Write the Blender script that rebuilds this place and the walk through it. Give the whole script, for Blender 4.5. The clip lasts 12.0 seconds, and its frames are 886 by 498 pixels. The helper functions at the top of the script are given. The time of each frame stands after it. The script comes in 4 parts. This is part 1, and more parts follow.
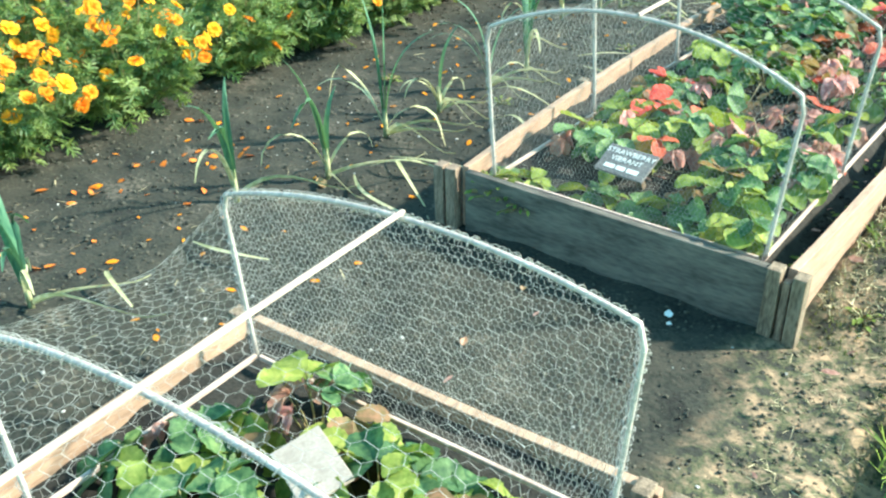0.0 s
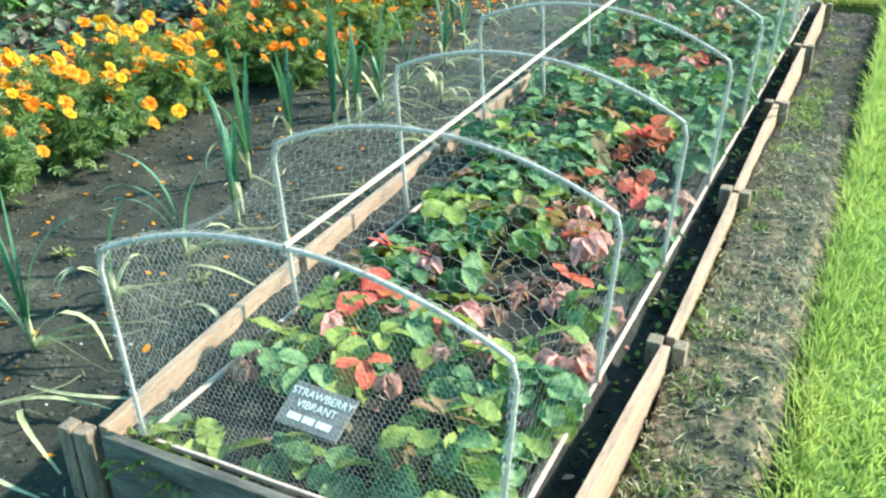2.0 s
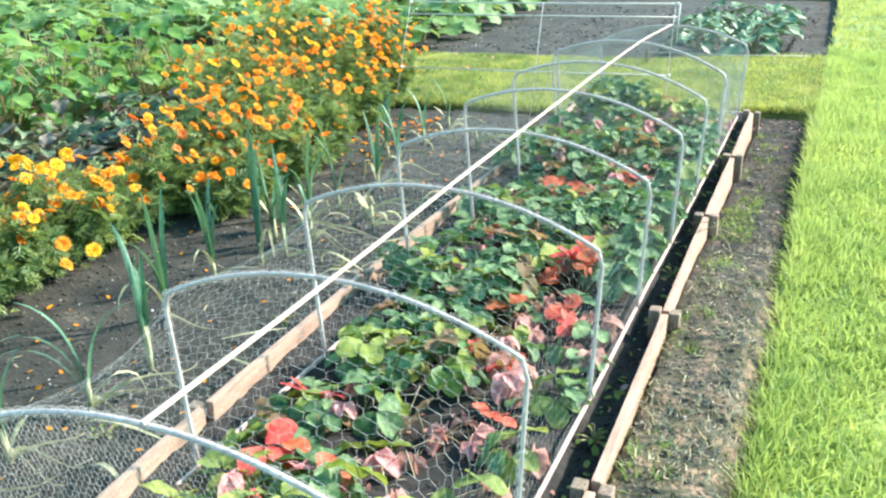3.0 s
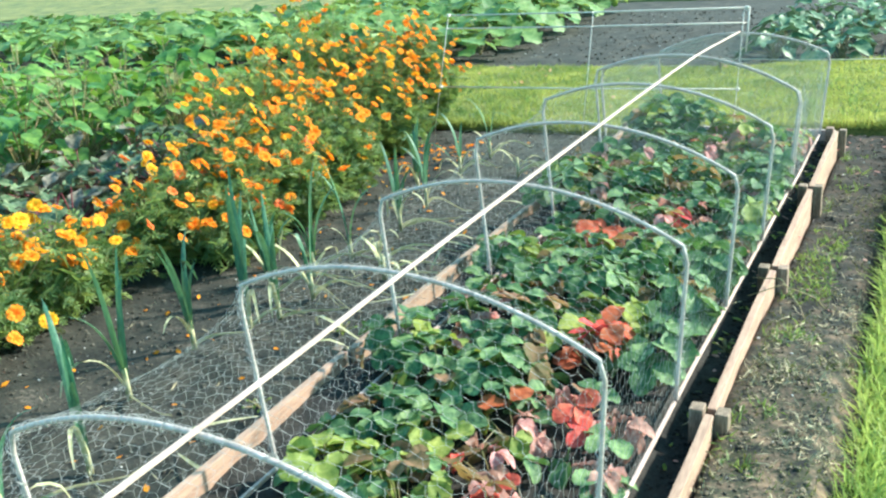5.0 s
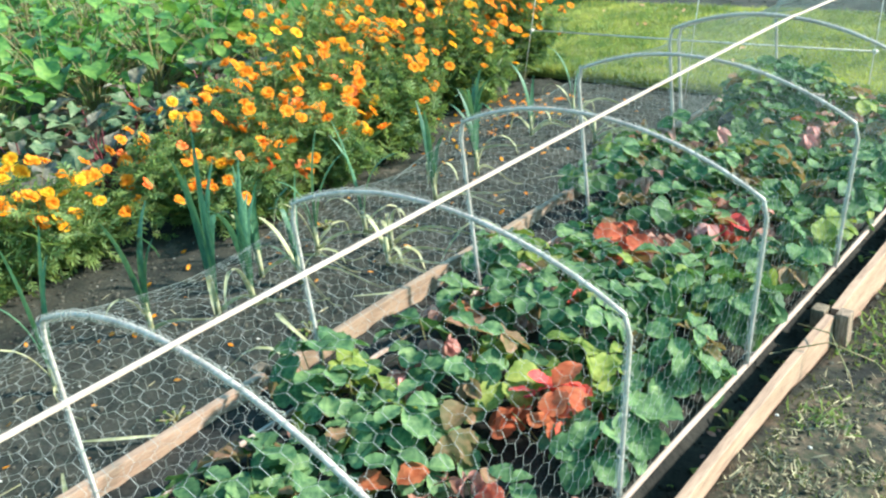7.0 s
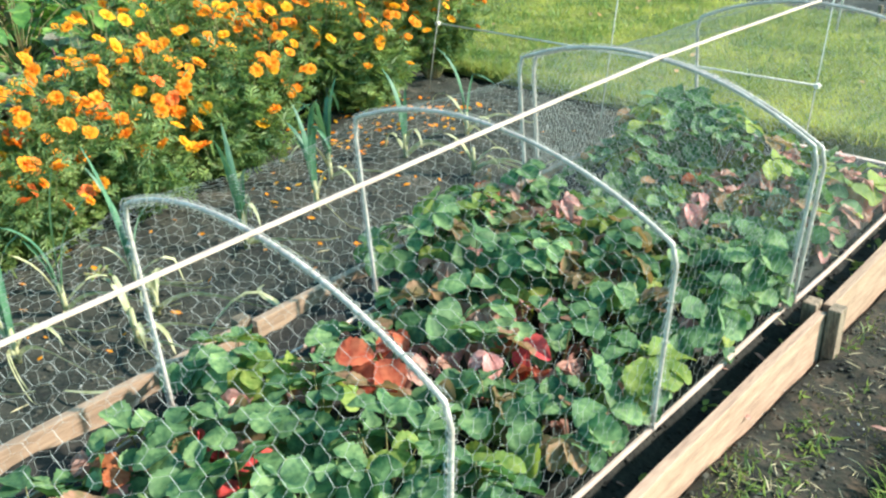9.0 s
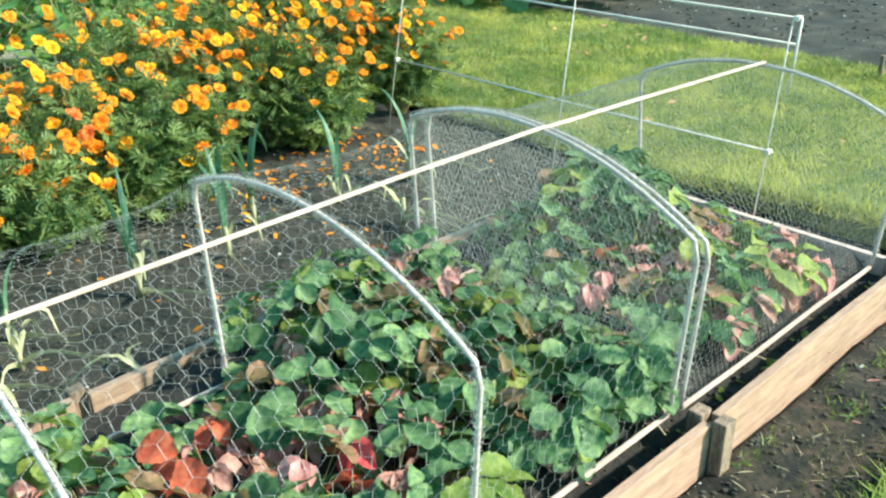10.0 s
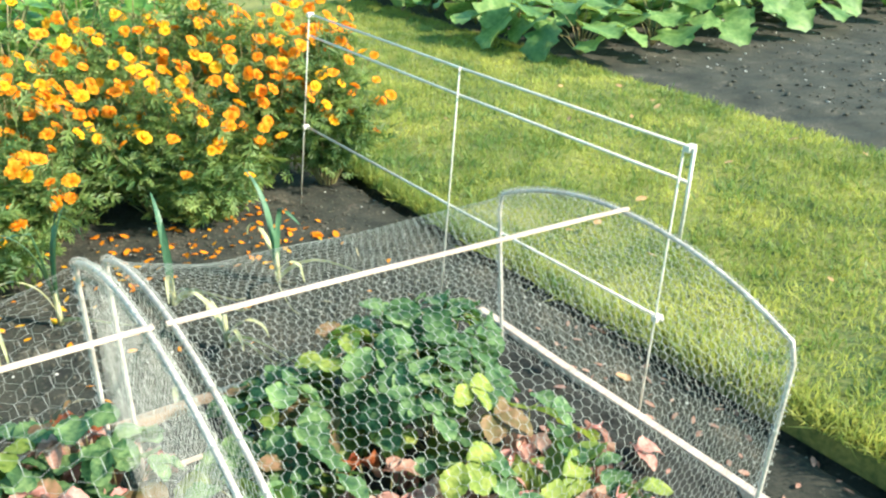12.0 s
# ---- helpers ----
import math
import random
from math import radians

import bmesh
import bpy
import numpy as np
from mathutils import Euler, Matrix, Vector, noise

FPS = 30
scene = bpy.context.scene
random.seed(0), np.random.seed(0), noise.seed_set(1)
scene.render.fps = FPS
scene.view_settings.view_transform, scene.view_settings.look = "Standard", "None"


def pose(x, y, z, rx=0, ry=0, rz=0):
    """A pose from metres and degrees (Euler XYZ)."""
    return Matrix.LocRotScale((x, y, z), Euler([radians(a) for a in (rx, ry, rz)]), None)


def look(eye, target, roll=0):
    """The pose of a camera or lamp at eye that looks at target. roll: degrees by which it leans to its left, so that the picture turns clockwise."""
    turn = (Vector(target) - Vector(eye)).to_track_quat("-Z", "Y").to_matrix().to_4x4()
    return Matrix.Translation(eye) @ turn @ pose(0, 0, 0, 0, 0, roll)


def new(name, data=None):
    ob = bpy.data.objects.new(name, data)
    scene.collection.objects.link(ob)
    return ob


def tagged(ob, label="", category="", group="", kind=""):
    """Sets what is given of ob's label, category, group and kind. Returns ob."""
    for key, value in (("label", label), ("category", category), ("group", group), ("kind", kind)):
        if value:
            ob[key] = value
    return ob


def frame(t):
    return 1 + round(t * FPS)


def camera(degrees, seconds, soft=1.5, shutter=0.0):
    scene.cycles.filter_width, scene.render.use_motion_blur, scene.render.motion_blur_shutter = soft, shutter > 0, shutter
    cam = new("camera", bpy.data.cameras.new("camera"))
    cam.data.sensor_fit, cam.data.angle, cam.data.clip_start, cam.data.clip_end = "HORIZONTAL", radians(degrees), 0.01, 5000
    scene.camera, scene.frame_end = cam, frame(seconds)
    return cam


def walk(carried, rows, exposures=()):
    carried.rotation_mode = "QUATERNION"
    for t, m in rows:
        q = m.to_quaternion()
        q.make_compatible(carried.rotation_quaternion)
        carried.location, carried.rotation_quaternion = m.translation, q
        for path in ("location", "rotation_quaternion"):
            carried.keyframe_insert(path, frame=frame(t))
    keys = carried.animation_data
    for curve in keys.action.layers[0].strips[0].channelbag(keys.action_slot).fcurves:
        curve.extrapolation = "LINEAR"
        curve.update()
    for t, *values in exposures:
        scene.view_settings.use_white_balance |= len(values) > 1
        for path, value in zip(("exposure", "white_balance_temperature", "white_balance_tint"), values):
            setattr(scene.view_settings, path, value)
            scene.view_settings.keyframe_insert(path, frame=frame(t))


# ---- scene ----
cam = camera(51.5, 12.0, soft=2.3)
PATH = [
    (0, (0.558, -2.172, 1.525), (-0.522, -0.833, 0.503), -1.7),
    (0.5, (0.553, -1.895, 1.501), (-0.524, -0.515, 0.533), -2.7),
    (1, (0.594, -1.541, 1.523), (-0.506, -0.173, 0.565), -2.0),
    (1.5, (0.53, -1.33, 1.559), (-0.402, 0.14, 0.572), -1.4),
    (2, (0.399, -1.187, 1.583), (-0.383, 0.404, 0.659), -0.7),
    (2.5, (0.38, -1.129, 1.609), (-0.34, 0.538, 0.772), -1.0),
    (3, (0.479, -0.978, 1.609), (-0.27, 0.733, 0.895), -2.2),
    (3.2, (0.549, -0.916, 1.629), (-0.259, 0.795, 0.979), -1.7),
    (4.8, (0.52, -0.327, 1.565), (-0.456, 1.28, 0.884), -5.6),
    (5, (0.488, -0.229, 1.569), (-0.435, 1.406, 0.878), -5.0),
    (5.5, (0.511, 0.008, 1.543), (-0.411, 1.63, 0.821), -5.0),
    (6, (0.645, 0.309, 1.555), (-0.398, 1.832, 0.786), -2.8),
    (6.5, (0.697, 0.498, 1.544), (-0.476, 1.919, 0.764), -5.2),
    (8.5, (0.719, 1.607, 1.554), (-0.568, 2.848, 0.658), -3.5),
    (9, (0.743, 1.955, 1.533), (-0.497, 3.237, 0.629), -2.9),
    (9.5, (0.736, 2.241, 1.575), (-0.464, 3.537, 0.635), -2.9),
    (10, (0.892, 2.514, 1.563), (-0.427, 3.738, 0.689), -1.4),
    (10.5, (0.981, 2.805, 1.584), (-0.423, 3.915, 0.692), -1.3),
    (11, (0.867, 3.192, 1.566), (-0.459, 4.352, 0.62), 3.4),
    (11.5, (0.772, 3.451, 1.628), (-0.598, 4.629, 0.771), 1.0),
    (12, (0.831, 3.849, 1.598), (-0.661, 4.874, 0.749), 0.1),
]
EXPOSURES = [(0.0, 2.23, 6100, -4), (0.8, 2.11, 5950, -8), (1.6, 2.13, 5850, -8), (2.4, 1.98, 5800, -2), (3.0, 2.24, 6000, 10), (5.0, 2.0, 5850, 0), (6.0, 1.86, 5800, -2), (8.5, 1.93, 6100, 3), (9.5, 1.81, 6100, -1), (11.0, 1.85, 6200, 0), (12.0, 2.02, 6550, 2)]   # seconds, stops, kelvin, tint
walk(cam, [(t, look(eye, target, roll)) for t, eye, target, roll in PATH], EXPOSURES)

# ---- light ----
SUN_EL, SUN_AZ = radians(34), radians(50)   # elevation; azimuth from +y towards +x
world = bpy.data.worlds.new("sky")
world.use_nodes = True
scene.world = world
sky = world.node_tree.nodes.new("ShaderNodeTexSky")
sky.sky_type, sky.sun_disc = "NISHITA", False
sky.sun_elevation, sky.sun_rotation = SUN_EL, SUN_AZ
world.node_tree.nodes["Background"].inputs[1].default_value = 0.115
veil = world.node_tree.nodes.new("ShaderNodeMix")   # the hazy evening sky is greener than a clear one
veil.data_type, veil.blend_type = "RGBA", "MULTIPLY"
veil.inputs[0].default_value, veil.inputs[7].default_value = 1.0, (0.64, 1.0, 0.90, 1)
world.node_tree.links.new(sky.outputs[0], veil.inputs[6])
world.node_tree.links.new(veil.outputs[2], world.node_tree.nodes["Background"].inputs[0])
sun_data = bpy.data.lights.new("sun", "SUN")
sun_data.energy, sun_data.angle, sun_data.color = 3.15, radians(2.5), (1.0, 0.84, 0.72)
sun = new("sun", sun_data)
sun.matrix_world = look((math.sin(SUN_AZ) * math.cos(SUN_EL) * 30, math.cos(SUN_AZ) * math.cos(SUN_EL) * 30, math.sin(SUN_EL) * 30), (0, 0, 0))


# ---- materials ----
def material(name, dark, light, scale=8.0, rough=0.8, bump=0.3, fine=6.0, translucent=0.0, metal=0.0, spread=0.0, stretch=(1, 1, 1), through_colour=None, shine=0.5):
    """Two colours mixed by coarse and fine noise, with relief; spread varies the brightness from object to object."""
    m = bpy.data.materials.new(name)
    m.use_nodes = True
    n, l = m.node_tree.nodes, m.node_tree.links
    bsdf = n["Principled BSDF"]
    co = n.new("ShaderNodeTexCoord")
    mp = n.new("ShaderNodeMapping")
    mp.inputs["Scale"].default_value = stretch
    l.new(co.outputs["Object"], mp.inputs["Vector"])
    big, small = n.new("ShaderNodeTexNoise"), n.new("ShaderNodeTexNoise")
    big.inputs["Scale"].default_value, small.inputs["Scale"].default_value = scale, scale * fine
    big.inputs["Detail"].default_value, small.inputs["Detail"].default_value = 4, 6
    for t in (big, small):
        l.new(mp.outputs[0], t.inputs["Vector"])
    mix = n.new("ShaderNodeMath")
    mix.operation = "MULTIPLY_ADD"
    mix.inputs[1].default_value = 0.55
    half = n.new("ShaderNodeMath")
    half.operation = "MULTIPLY"
    half.inputs[1].default_value = 0.45
    l.new(small.outputs["Fac"], half.inputs[0])
    l.new(big.outputs["Fac"], mix.inputs[0])
    l.new(half.outputs[0], mix.inputs[2])
    ramp = n.new("ShaderNodeValToRGB")
    ramp.color_ramp.elements[0].position, ramp.color_ramp.elements[1].position = 0.39, 0.62
    ramp.color_ramp.elements[0].color, ramp.color_ramp.elements[1].color = (*dark, 1), (*light, 1)
    l.new(mix.outputs[0], ramp.inputs["Fac"])
    colour = ramp.outputs["Color"]
    if spread:
        info = n.new("ShaderNodeObjectInfo")
        rng = n.new("ShaderNodeMapRange")
        rng.inputs["To Min"].default_value, rng.inputs["To Max"].default_value = 1 - spread, 1 + spread
        l.new(info.outputs["Random"], rng.inputs["Value"])
        hsv = n.new("ShaderNodeHueSaturation")
        l.new(rng.outputs[0], hsv.inputs["Value"])
        l.new(colour, hsv.inputs["Color"])
        hue = n.new("ShaderNodeMapRange")
        hue.inputs["To Min"].default_value, hue.inputs["To Max"].default_value = 0.5 + spread * 0.06, 0.5 - spread * 0.06
        l.new(info.outputs["Random"], hue.inputs["Value"])
        l.new(hue.outputs[0], hsv.inputs["Hue"])
        colour = hsv.outputs["Color"]
    l.new(colour, bsdf.inputs["Base Color"])
    bsdf.inputs["Roughness"].default_value, bsdf.inputs["Metallic"].default_value = rough, metal
    bsdf.inputs["Specular IOR Level"].default_value = shine
    if bump:
        b = n.new("ShaderNodeBump")
        b.inputs["Strength"].default_value, b.inputs["Distance"].default_value = bump, 0.01
        l.new(mix.outputs[0], b.inputs["Height"])
        l.new(b.outputs[0], bsdf.inputs["Normal"])
    if translucent:
        tr, ms = n.new("ShaderNodeBsdfTranslucent"), n.new("ShaderNodeMixShader")
        ms.inputs[0].default_value = translucent
        if through_colour:
            tint = n.new("ShaderNodeMix")
            tint.data_type, tint.blend_type = "RGBA", "MIX"
            tint.inputs[0].default_value = 0.6
            l.new(colour, tint.inputs[6])
            tint.inputs[7].default_value = (*through_colour, 1)
            l.new(tint.outputs[2], tr.inputs["Color"])
        else:
            l.new(colour, tr.inputs["Color"])
        l.new(bsdf.outputs[0], ms.inputs[1])
        l.new(tr.outputs[0], ms.inputs[2])
        l.new(ms.outputs[0], n["Material Output"].inputs["Surface"])
    return m


def soil_material():
    """Moist dark loam, with drier trodden earth and moss on the strip beside the bed."""
    m = material("soil", (0.009, 0.0095, 0.0075), (0.05, 0.046, 0.035), 5.0, 0.95, 0.9, 14.0)
    n, l = m.node_tree.nodes, m.node_tree.links
    bsdf = n["Principled BSDF"]
    old = bsdf.inputs["Base Color"].links[0].from_socket
    loam = old.node.color_ramp.elements
    for at, tone in ((0.46, (0.018, 0.022, 0.015, 1)), (0.515, (0.032, 0.03, 0.022, 1)), (0.57, (0.026, 0.028, 0.019, 1))):
        loam.new(at).color = tone
    old.node.color_ramp.elements[4].color = (0.086, 0.075, 0.057, 1)
    co, sep, noi = n.new("ShaderNodeTexCoord"), n.new("ShaderNodeSeparateXYZ"), n.new("ShaderNodeTexNoise")
    noi.inputs["Scale"].default_value, noi.inputs["Detail"].default_value = 3.0, 6
    l.new(co.outputs["Object"], sep.inputs[0])
    l.new(co.outputs["Object"], noi.inputs["Vector"])
    add = n.new("ShaderNodeMath")
    add.operation = "MULTIPLY_ADD"
    add.inputs[1].default_value = 0.45
    l.new(noi.outputs["Fac"], add.inputs[0])
    l.new(sep.outputs["X"], add.inputs[2])
    rng = n.new("ShaderNodeMapRange")
    rng.inputs["From Min"].default_value, rng.inputs["From Max"].default_value = 0.10, 0.34
    l.new(add.outputs[0], rng.inputs["Value"])
    patch, pr = n.new("ShaderNodeTexNoise"), n.new("ShaderNodeValToRGB")
    patch.inputs["Scale"].default_value, patch.inputs["Detail"].default_value, patch.inputs["Roughness"].default_value = 13.0, 12, 0.72
    l.new(co.outputs["Object"], patch.inputs["Vector"])
    e = pr.color_ramp.elements
    e[0].position, e[0].color = 0.43, (0.016, 0.017, 0.013, 1)
    e[1].position, e[1].color = 0.60, (0.27, 0.185, 0.11, 1)
    for at, tone in ((0.475, (0.055, 0.062, 0.026, 1)), (0.53, (0.125, 0.095, 0.06, 1))):
        e.new(at).color = tone
    l.new(patch.outputs["Fac"], pr.inputs["Fac"])
    # strip colour is scaled along y, brightest at the near end, darkest from 3.6 on
    dry, pale = n.new("ShaderNodeMapRange"), n.new("ShaderNodeHueSaturation")
    dry.inputs["From Min"].default_value, dry.inputs["From Max"].default_value = 3.6, -0.6
    dry.inputs["To Min"].default_value, dry.inputs["To Max"].default_value = 0.22, 1.35
    l.new(sep.outputs["Y"], dry.inputs["Value"])
    l.new(dry.outputs[0], pale.inputs["Value"])
    l.new(pr.outputs[0], pale.inputs["Color"])
    mix = n.new("ShaderNodeMix")
    mix.data_type = "RGBA"
    l.new(rng.outputs[0], mix.inputs[0])
    l.new(old, mix.inputs[6])
    l.new(pale.outputs[0], mix.inputs[7])
    l.new(mix.outputs[2], bsdf.inputs["Base Color"])
    return m


SOIL = soil_material()
BED_SOIL = material("bed_soil", (0.006, 0.0067, 0.0058), (0.03, 0.0285, 0.023), 7.0, 0.95, 0.9, 10.0)
CLOD = material("clod", (0.016, 0.018, 0.013), (0.1, 0.092, 0.07), 30.0, 0.95, 0.4)
DRY_CLOD = material("dry_clod", (0.03, 0.03, 0.02), (0.24, 0.19, 0.12), 30.0, 0.95, 0.4)
PEBBLE = material("pebble", (0.25, 0.25, 0.23), (0.55, 0.54, 0.5), 40.0, 0.7, 0.2)
LAWN = material("lawn", (0.05, 0.085, 0.02), (0.23, 0.22, 0.06), 2.5, 0.9, 0.6, 20.0)
GRASS = material("grass", (0.06, 0.15, 0.03), (0.5, 0.5, 0.115), 1.6, 0.6, 0.0, 5.0, 0.5, through_colour=(0.46, 0.48, 0.11))
LUSH_LAWN = material("lush_lawn", (0.13, 0.2, 0.045), (0.27, 0.36, 0.09), 2.5, 0.9, 0.6, 20.0)
LUSH_GRASS = material("lush_grass", (0.2, 0.3, 0.06), (0.5, 0.53, 0.14), 1.2, 0.6, 0.0, 5.0, 0.5, through_colour=(0.42, 0.53, 0.13))
MOSS = material("moss", (0.05, 0.075, 0.02), (0.17, 0.18, 0.05), 3.0, 0.8, 0.0, 6.0, 0.3, through_colour=(0.22, 0.26, 0.06))
STRAW = material("straw", (0.3, 0.25, 0.14), (0.55, 0.48, 0.3), 20.0, 0.8, 0.2)
WOOD = material("sawn_wood", (0.26, 0.168, 0.115), (0.43, 0.29, 0.2), 9.0, 0.75, 0.25, 5.0, spread=0.12, stretch=(6, 0.6, 6))
# weathered front board; the shade on its face is part of this dark colour
WOOD_OLD_SHADED = material("shaded_weathered_wood", (0.055, 0.052, 0.044), (0.15, 0.135, 0.11), 7.0, 0.85, 0.4, 5.0, spread=0.15, stretch=(0.7, 6, 3))
STAKE = material("stake_wood", (0.115, 0.085, 0.058), (0.29, 0.215, 0.15), 14.0, 0.85, 0.4, 4.0, spread=0.2, stretch=(4, 4, 0.8))
BATTEN = material("pale_batten", (0.42, 0.31, 0.26), (0.6, 0.47, 0.4), 12.0, 0.65, 0.2, 4.0, stretch=(5, 0.5, 5))
PIPE = material("grey_white_pipe", (0.4, 0.34, 0.31), (0.62, 0.54, 0.5), 14.0, 0.42, 0.08, shine=0.4)
WIRE = material("galvanised_wire", (0.3, 0.3, 0.285), (0.45, 0.45, 0.425), 25.0, 0.7, 0.0, shine=0.15)
RAIL = material("white_painted_metal", (0.5, 0.46, 0.4), (0.68, 0.62, 0.55), 20.0, 0.45, 0.1)
SLATE = material("slate", (0.13, 0.123, 0.12), (0.2, 0.185, 0.18), 25.0, 0.8, 0.3, shine=0.3)
# pale base colour carries the sun glare on the neighbouring bed's plate
PALE_PLATE = material("glare_toned_plate", (0.4, 0.325, 0.27), (0.52, 0.43, 0.36), 25.0, 0.8, 0.2, shine=0.1)
CHALK = material("chalk_paint", (0.7, 0.7, 0.68), (0.85, 0.85, 0.82), 60.0, 0.8, 0.0)
LEAF_G = material("leaf_green", (0.022, 0.075, 0.036), (0.17, 0.27, 0.105), 26.0, 0.6, 0.6, 3.0, 0.23, spread=0.35, shine=0.25, through_colour=(0.16, 0.33, 0.04))
LEAF_Y = material("leaf_yellow_green", (0.115, 0.19, 0.033), (0.32, 0.37, 0.09), 34.0, 0.6, 0.6, 3.0, 0.35, spread=0.25, shine=0.25, through_colour=(0.4, 0.45, 0.05))
LEAF_R = material("leaf_red", (0.5, 0.065, 0.04), (0.78, 0.2, 0.11), 34.0, 0.6, 0.6, 3.0, 0.4, spread=0.35, shine=0.25, through_colour=(0.7, 0.16, 0.12))
LEAF_P = material("leaf_faded_pink", (0.34, 0.14, 0.11), (0.70, 0.38, 0.32), 34.0, 0.6, 0.6, 3.0, 0.35, spread=0.3, through_colour=(0.62, 0.34, 0.26))
LEAF_O = material("leaf_bronze", (0.09, 0.10, 0.035), (0.36, 0.2, 0.12), 22.0, 0.6, 0.6, 3.0, 0.35, spread=0.3, shine=0.25, through_colour=(0.4, 0.26, 0.08))
FALLEN = material("fallen_leaf", (0.42, 0.22, 0.1), (0.68, 0.42, 0.22), 30.0, 0.7, 0.4, 3.0, 0.3, spread=0.25)
STALK = material("leaf_stalk", (0.12, 0.16, 0.05), (0.3, 0.2, 0.1), 20.0, 0.6, 0.0)
FEATHER = material("feathery_foliage", (0.05, 0.118, 0.042), (0.25, 0.33, 0.095), 6.0, 0.55, 0.0, 8.0, 0.42, spread=0.15, through_colour=(0.32, 0.42, 0.08))
ORANGE = material("petal_orange", (0.85, 0.27, 0.012), (0.95, 0.4, 0.03), 30.0, 0.6, 0.05, 3.0, 0.45, spread=0.12, through_colour=(1.0, 0.38, 0.02), shine=0.2)
YELLOW = material("petal_amber", (0.87, 0.38, 0.015), (0.95, 0.54, 0.03), 30.0, 0.6, 0.05, 3.0, 0.45, spread=0.10, through_colour=(1.0, 0.58, 0.03), shine=0.2)
RUST = material("petal_rust", (0.75, 0.15, 0.02), (0.9, 0.27, 0.04), 30.0, 0.6, 0.1, 3.0, 0.3, spread=0.2, through_colour=(0.95, 0.2, 0.02))
LEEK = material("leek_leaf", (0.045, 0.125, 0.08), (0.125, 0.25, 0.135), 10.0, 0.5, 0.2, 4.0, 0.25, spread=0.2, stretch=(3, 3, 0.5), through_colour=(0.2, 0.36, 0.1))
LEEK_DRY = material("leek_leaf_dry", (0.33, 0.34, 0.16), (0.58, 0.56, 0.34), 10.0, 0.65, 0.2, 4.0, 0.25, spread=0.15)
BEET = material("beet_leaf", (0.05, 0.115, 0.045), (0.22, 0.27, 0.15), 14.0, 0.5, 0.4, 4.0, 0.25, spread=0.4, shine=0.35, through_colour=(0.25, 0.2, 0.1))
BROAD = material("broad_leaf", (0.065, 0.17, 0.036), (0.21, 0.36, 0.075), 9.0, 0.45, 0.35, 4.0, 0.35, spread=0.3, through_colour=(0.28, 0.45, 0.05))
SQUASH = material("squash_leaf", (0.07, 0.17, 0.04), (0.22, 0.33, 0.1), 7.0, 0.55, 0.4, 4.0, 0.3, spread=0.3, through_colour=(0.35, 0.46, 0.08))
CABBAGE = material("cabbage_leaf", (0.07, 0.15, 0.07), (0.2, 0.3, 0.14), 8.0, 0.5, 0.3, 4.0, 0.15, spread=0.2)


# ---- building helpers ----
def vnoise(x, y, scale, seed=0):
    """Smooth value noise on arrays, from -1 to 1."""
    lattice = np.random.RandomState(seed).uniform(-1, 1, (64, 64))
    u, v = np.asarray(x) * scale, np.asarray(y) * scale
    i, j = np.floor(u).astype(int), np.floor(v).astype(int)
    f, g = u - i, v - j
    f, g = f * f * (3 - 2 * f), g * g * (3 - 2 * g)
    a, b = lattice[i % 64, j % 64], lattice[(i + 1) % 64, j % 64]
    c, d = lattice[i % 64, (j + 1) % 64], lattice[(i + 1) % 64, (j + 1) % 64]
    return (a * (1 - f) + b * f) * (1 - g) + (c * (1 - f) + d * f) * g


def mesh_of(name, verts, faces, mat, smooth=True):
    me = bpy.data.meshes.new(name)
    me.from_pydata([tuple(v) for v in verts] if not isinstance(verts, np.ndarray) else verts.tolist(), [], faces if not isinstance(faces, np.ndarray) else faces.tolist())
    me.materials.append(mat)
    if smooth:
        me.polygons.foreach_set("use_smooth", [True] * len(me.polygons))
    return me


def put(name, mesh, parent=None, m=None, label=""):
    ob = new(name, mesh)
    if parent:
        ob.parent = parent
    if m is not None:
        ob.matrix_basis = m
    return tagged(ob, label)


def part(name, bm, mat, parent=None, label="", smooth=False):
    me = bpy.data.meshes.new(name)
    bm.to_mesh(me)
    bm.free()
    me.materials.append(mat)
    if smooth:
        me.polygons.foreach_set("use_smooth", [True] * len(me.polygons))
    return put(name, me, parent, None, label)


def thing(name, at, label, category, group="", kind=""):
    ob = new(name)
    ob.empty_display_size = 0.1
    ob.location = at
    return tagged(ob, label, category, group, kind)


def box_bm(x0, x1, y0, y1, z0, z1, bevel=0.003, wobble=0.0, cuts=0, seed=0):
    bm = bmesh.new()
    bmesh.ops.create_cube(bm, size=1, matrix=Matrix.Translation(((x0 + x1) / 2, (y0 + y1) / 2, (z0 + z1) / 2)) @ Matrix.Diagonal((x1 - x0, y1 - y0, z1 - z0, 1)))
    if bevel:
        bmesh.ops.bevel(bm, geom=bm.edges[:], offset=bevel, segments=2, affect="EDGES", profile=0.6)
    if cuts:
        axis = 0 if x1 - x0 > y1 - y0 else 1
        long = [e for e in bm.edges if abs((e.verts[0].co - e.verts[1].co)[axis]) > 0.3 * max(x1 - x0, y1 - y0)]
        bmesh.ops.subdivide_edges(bm, edges=long, cuts=cuts)
    if wobble:
        for v in bm.verts:
            v.co += wobble * noise.noise_vector(v.co * 2.3 + Vector((seed, 0, 0)))
    return bm


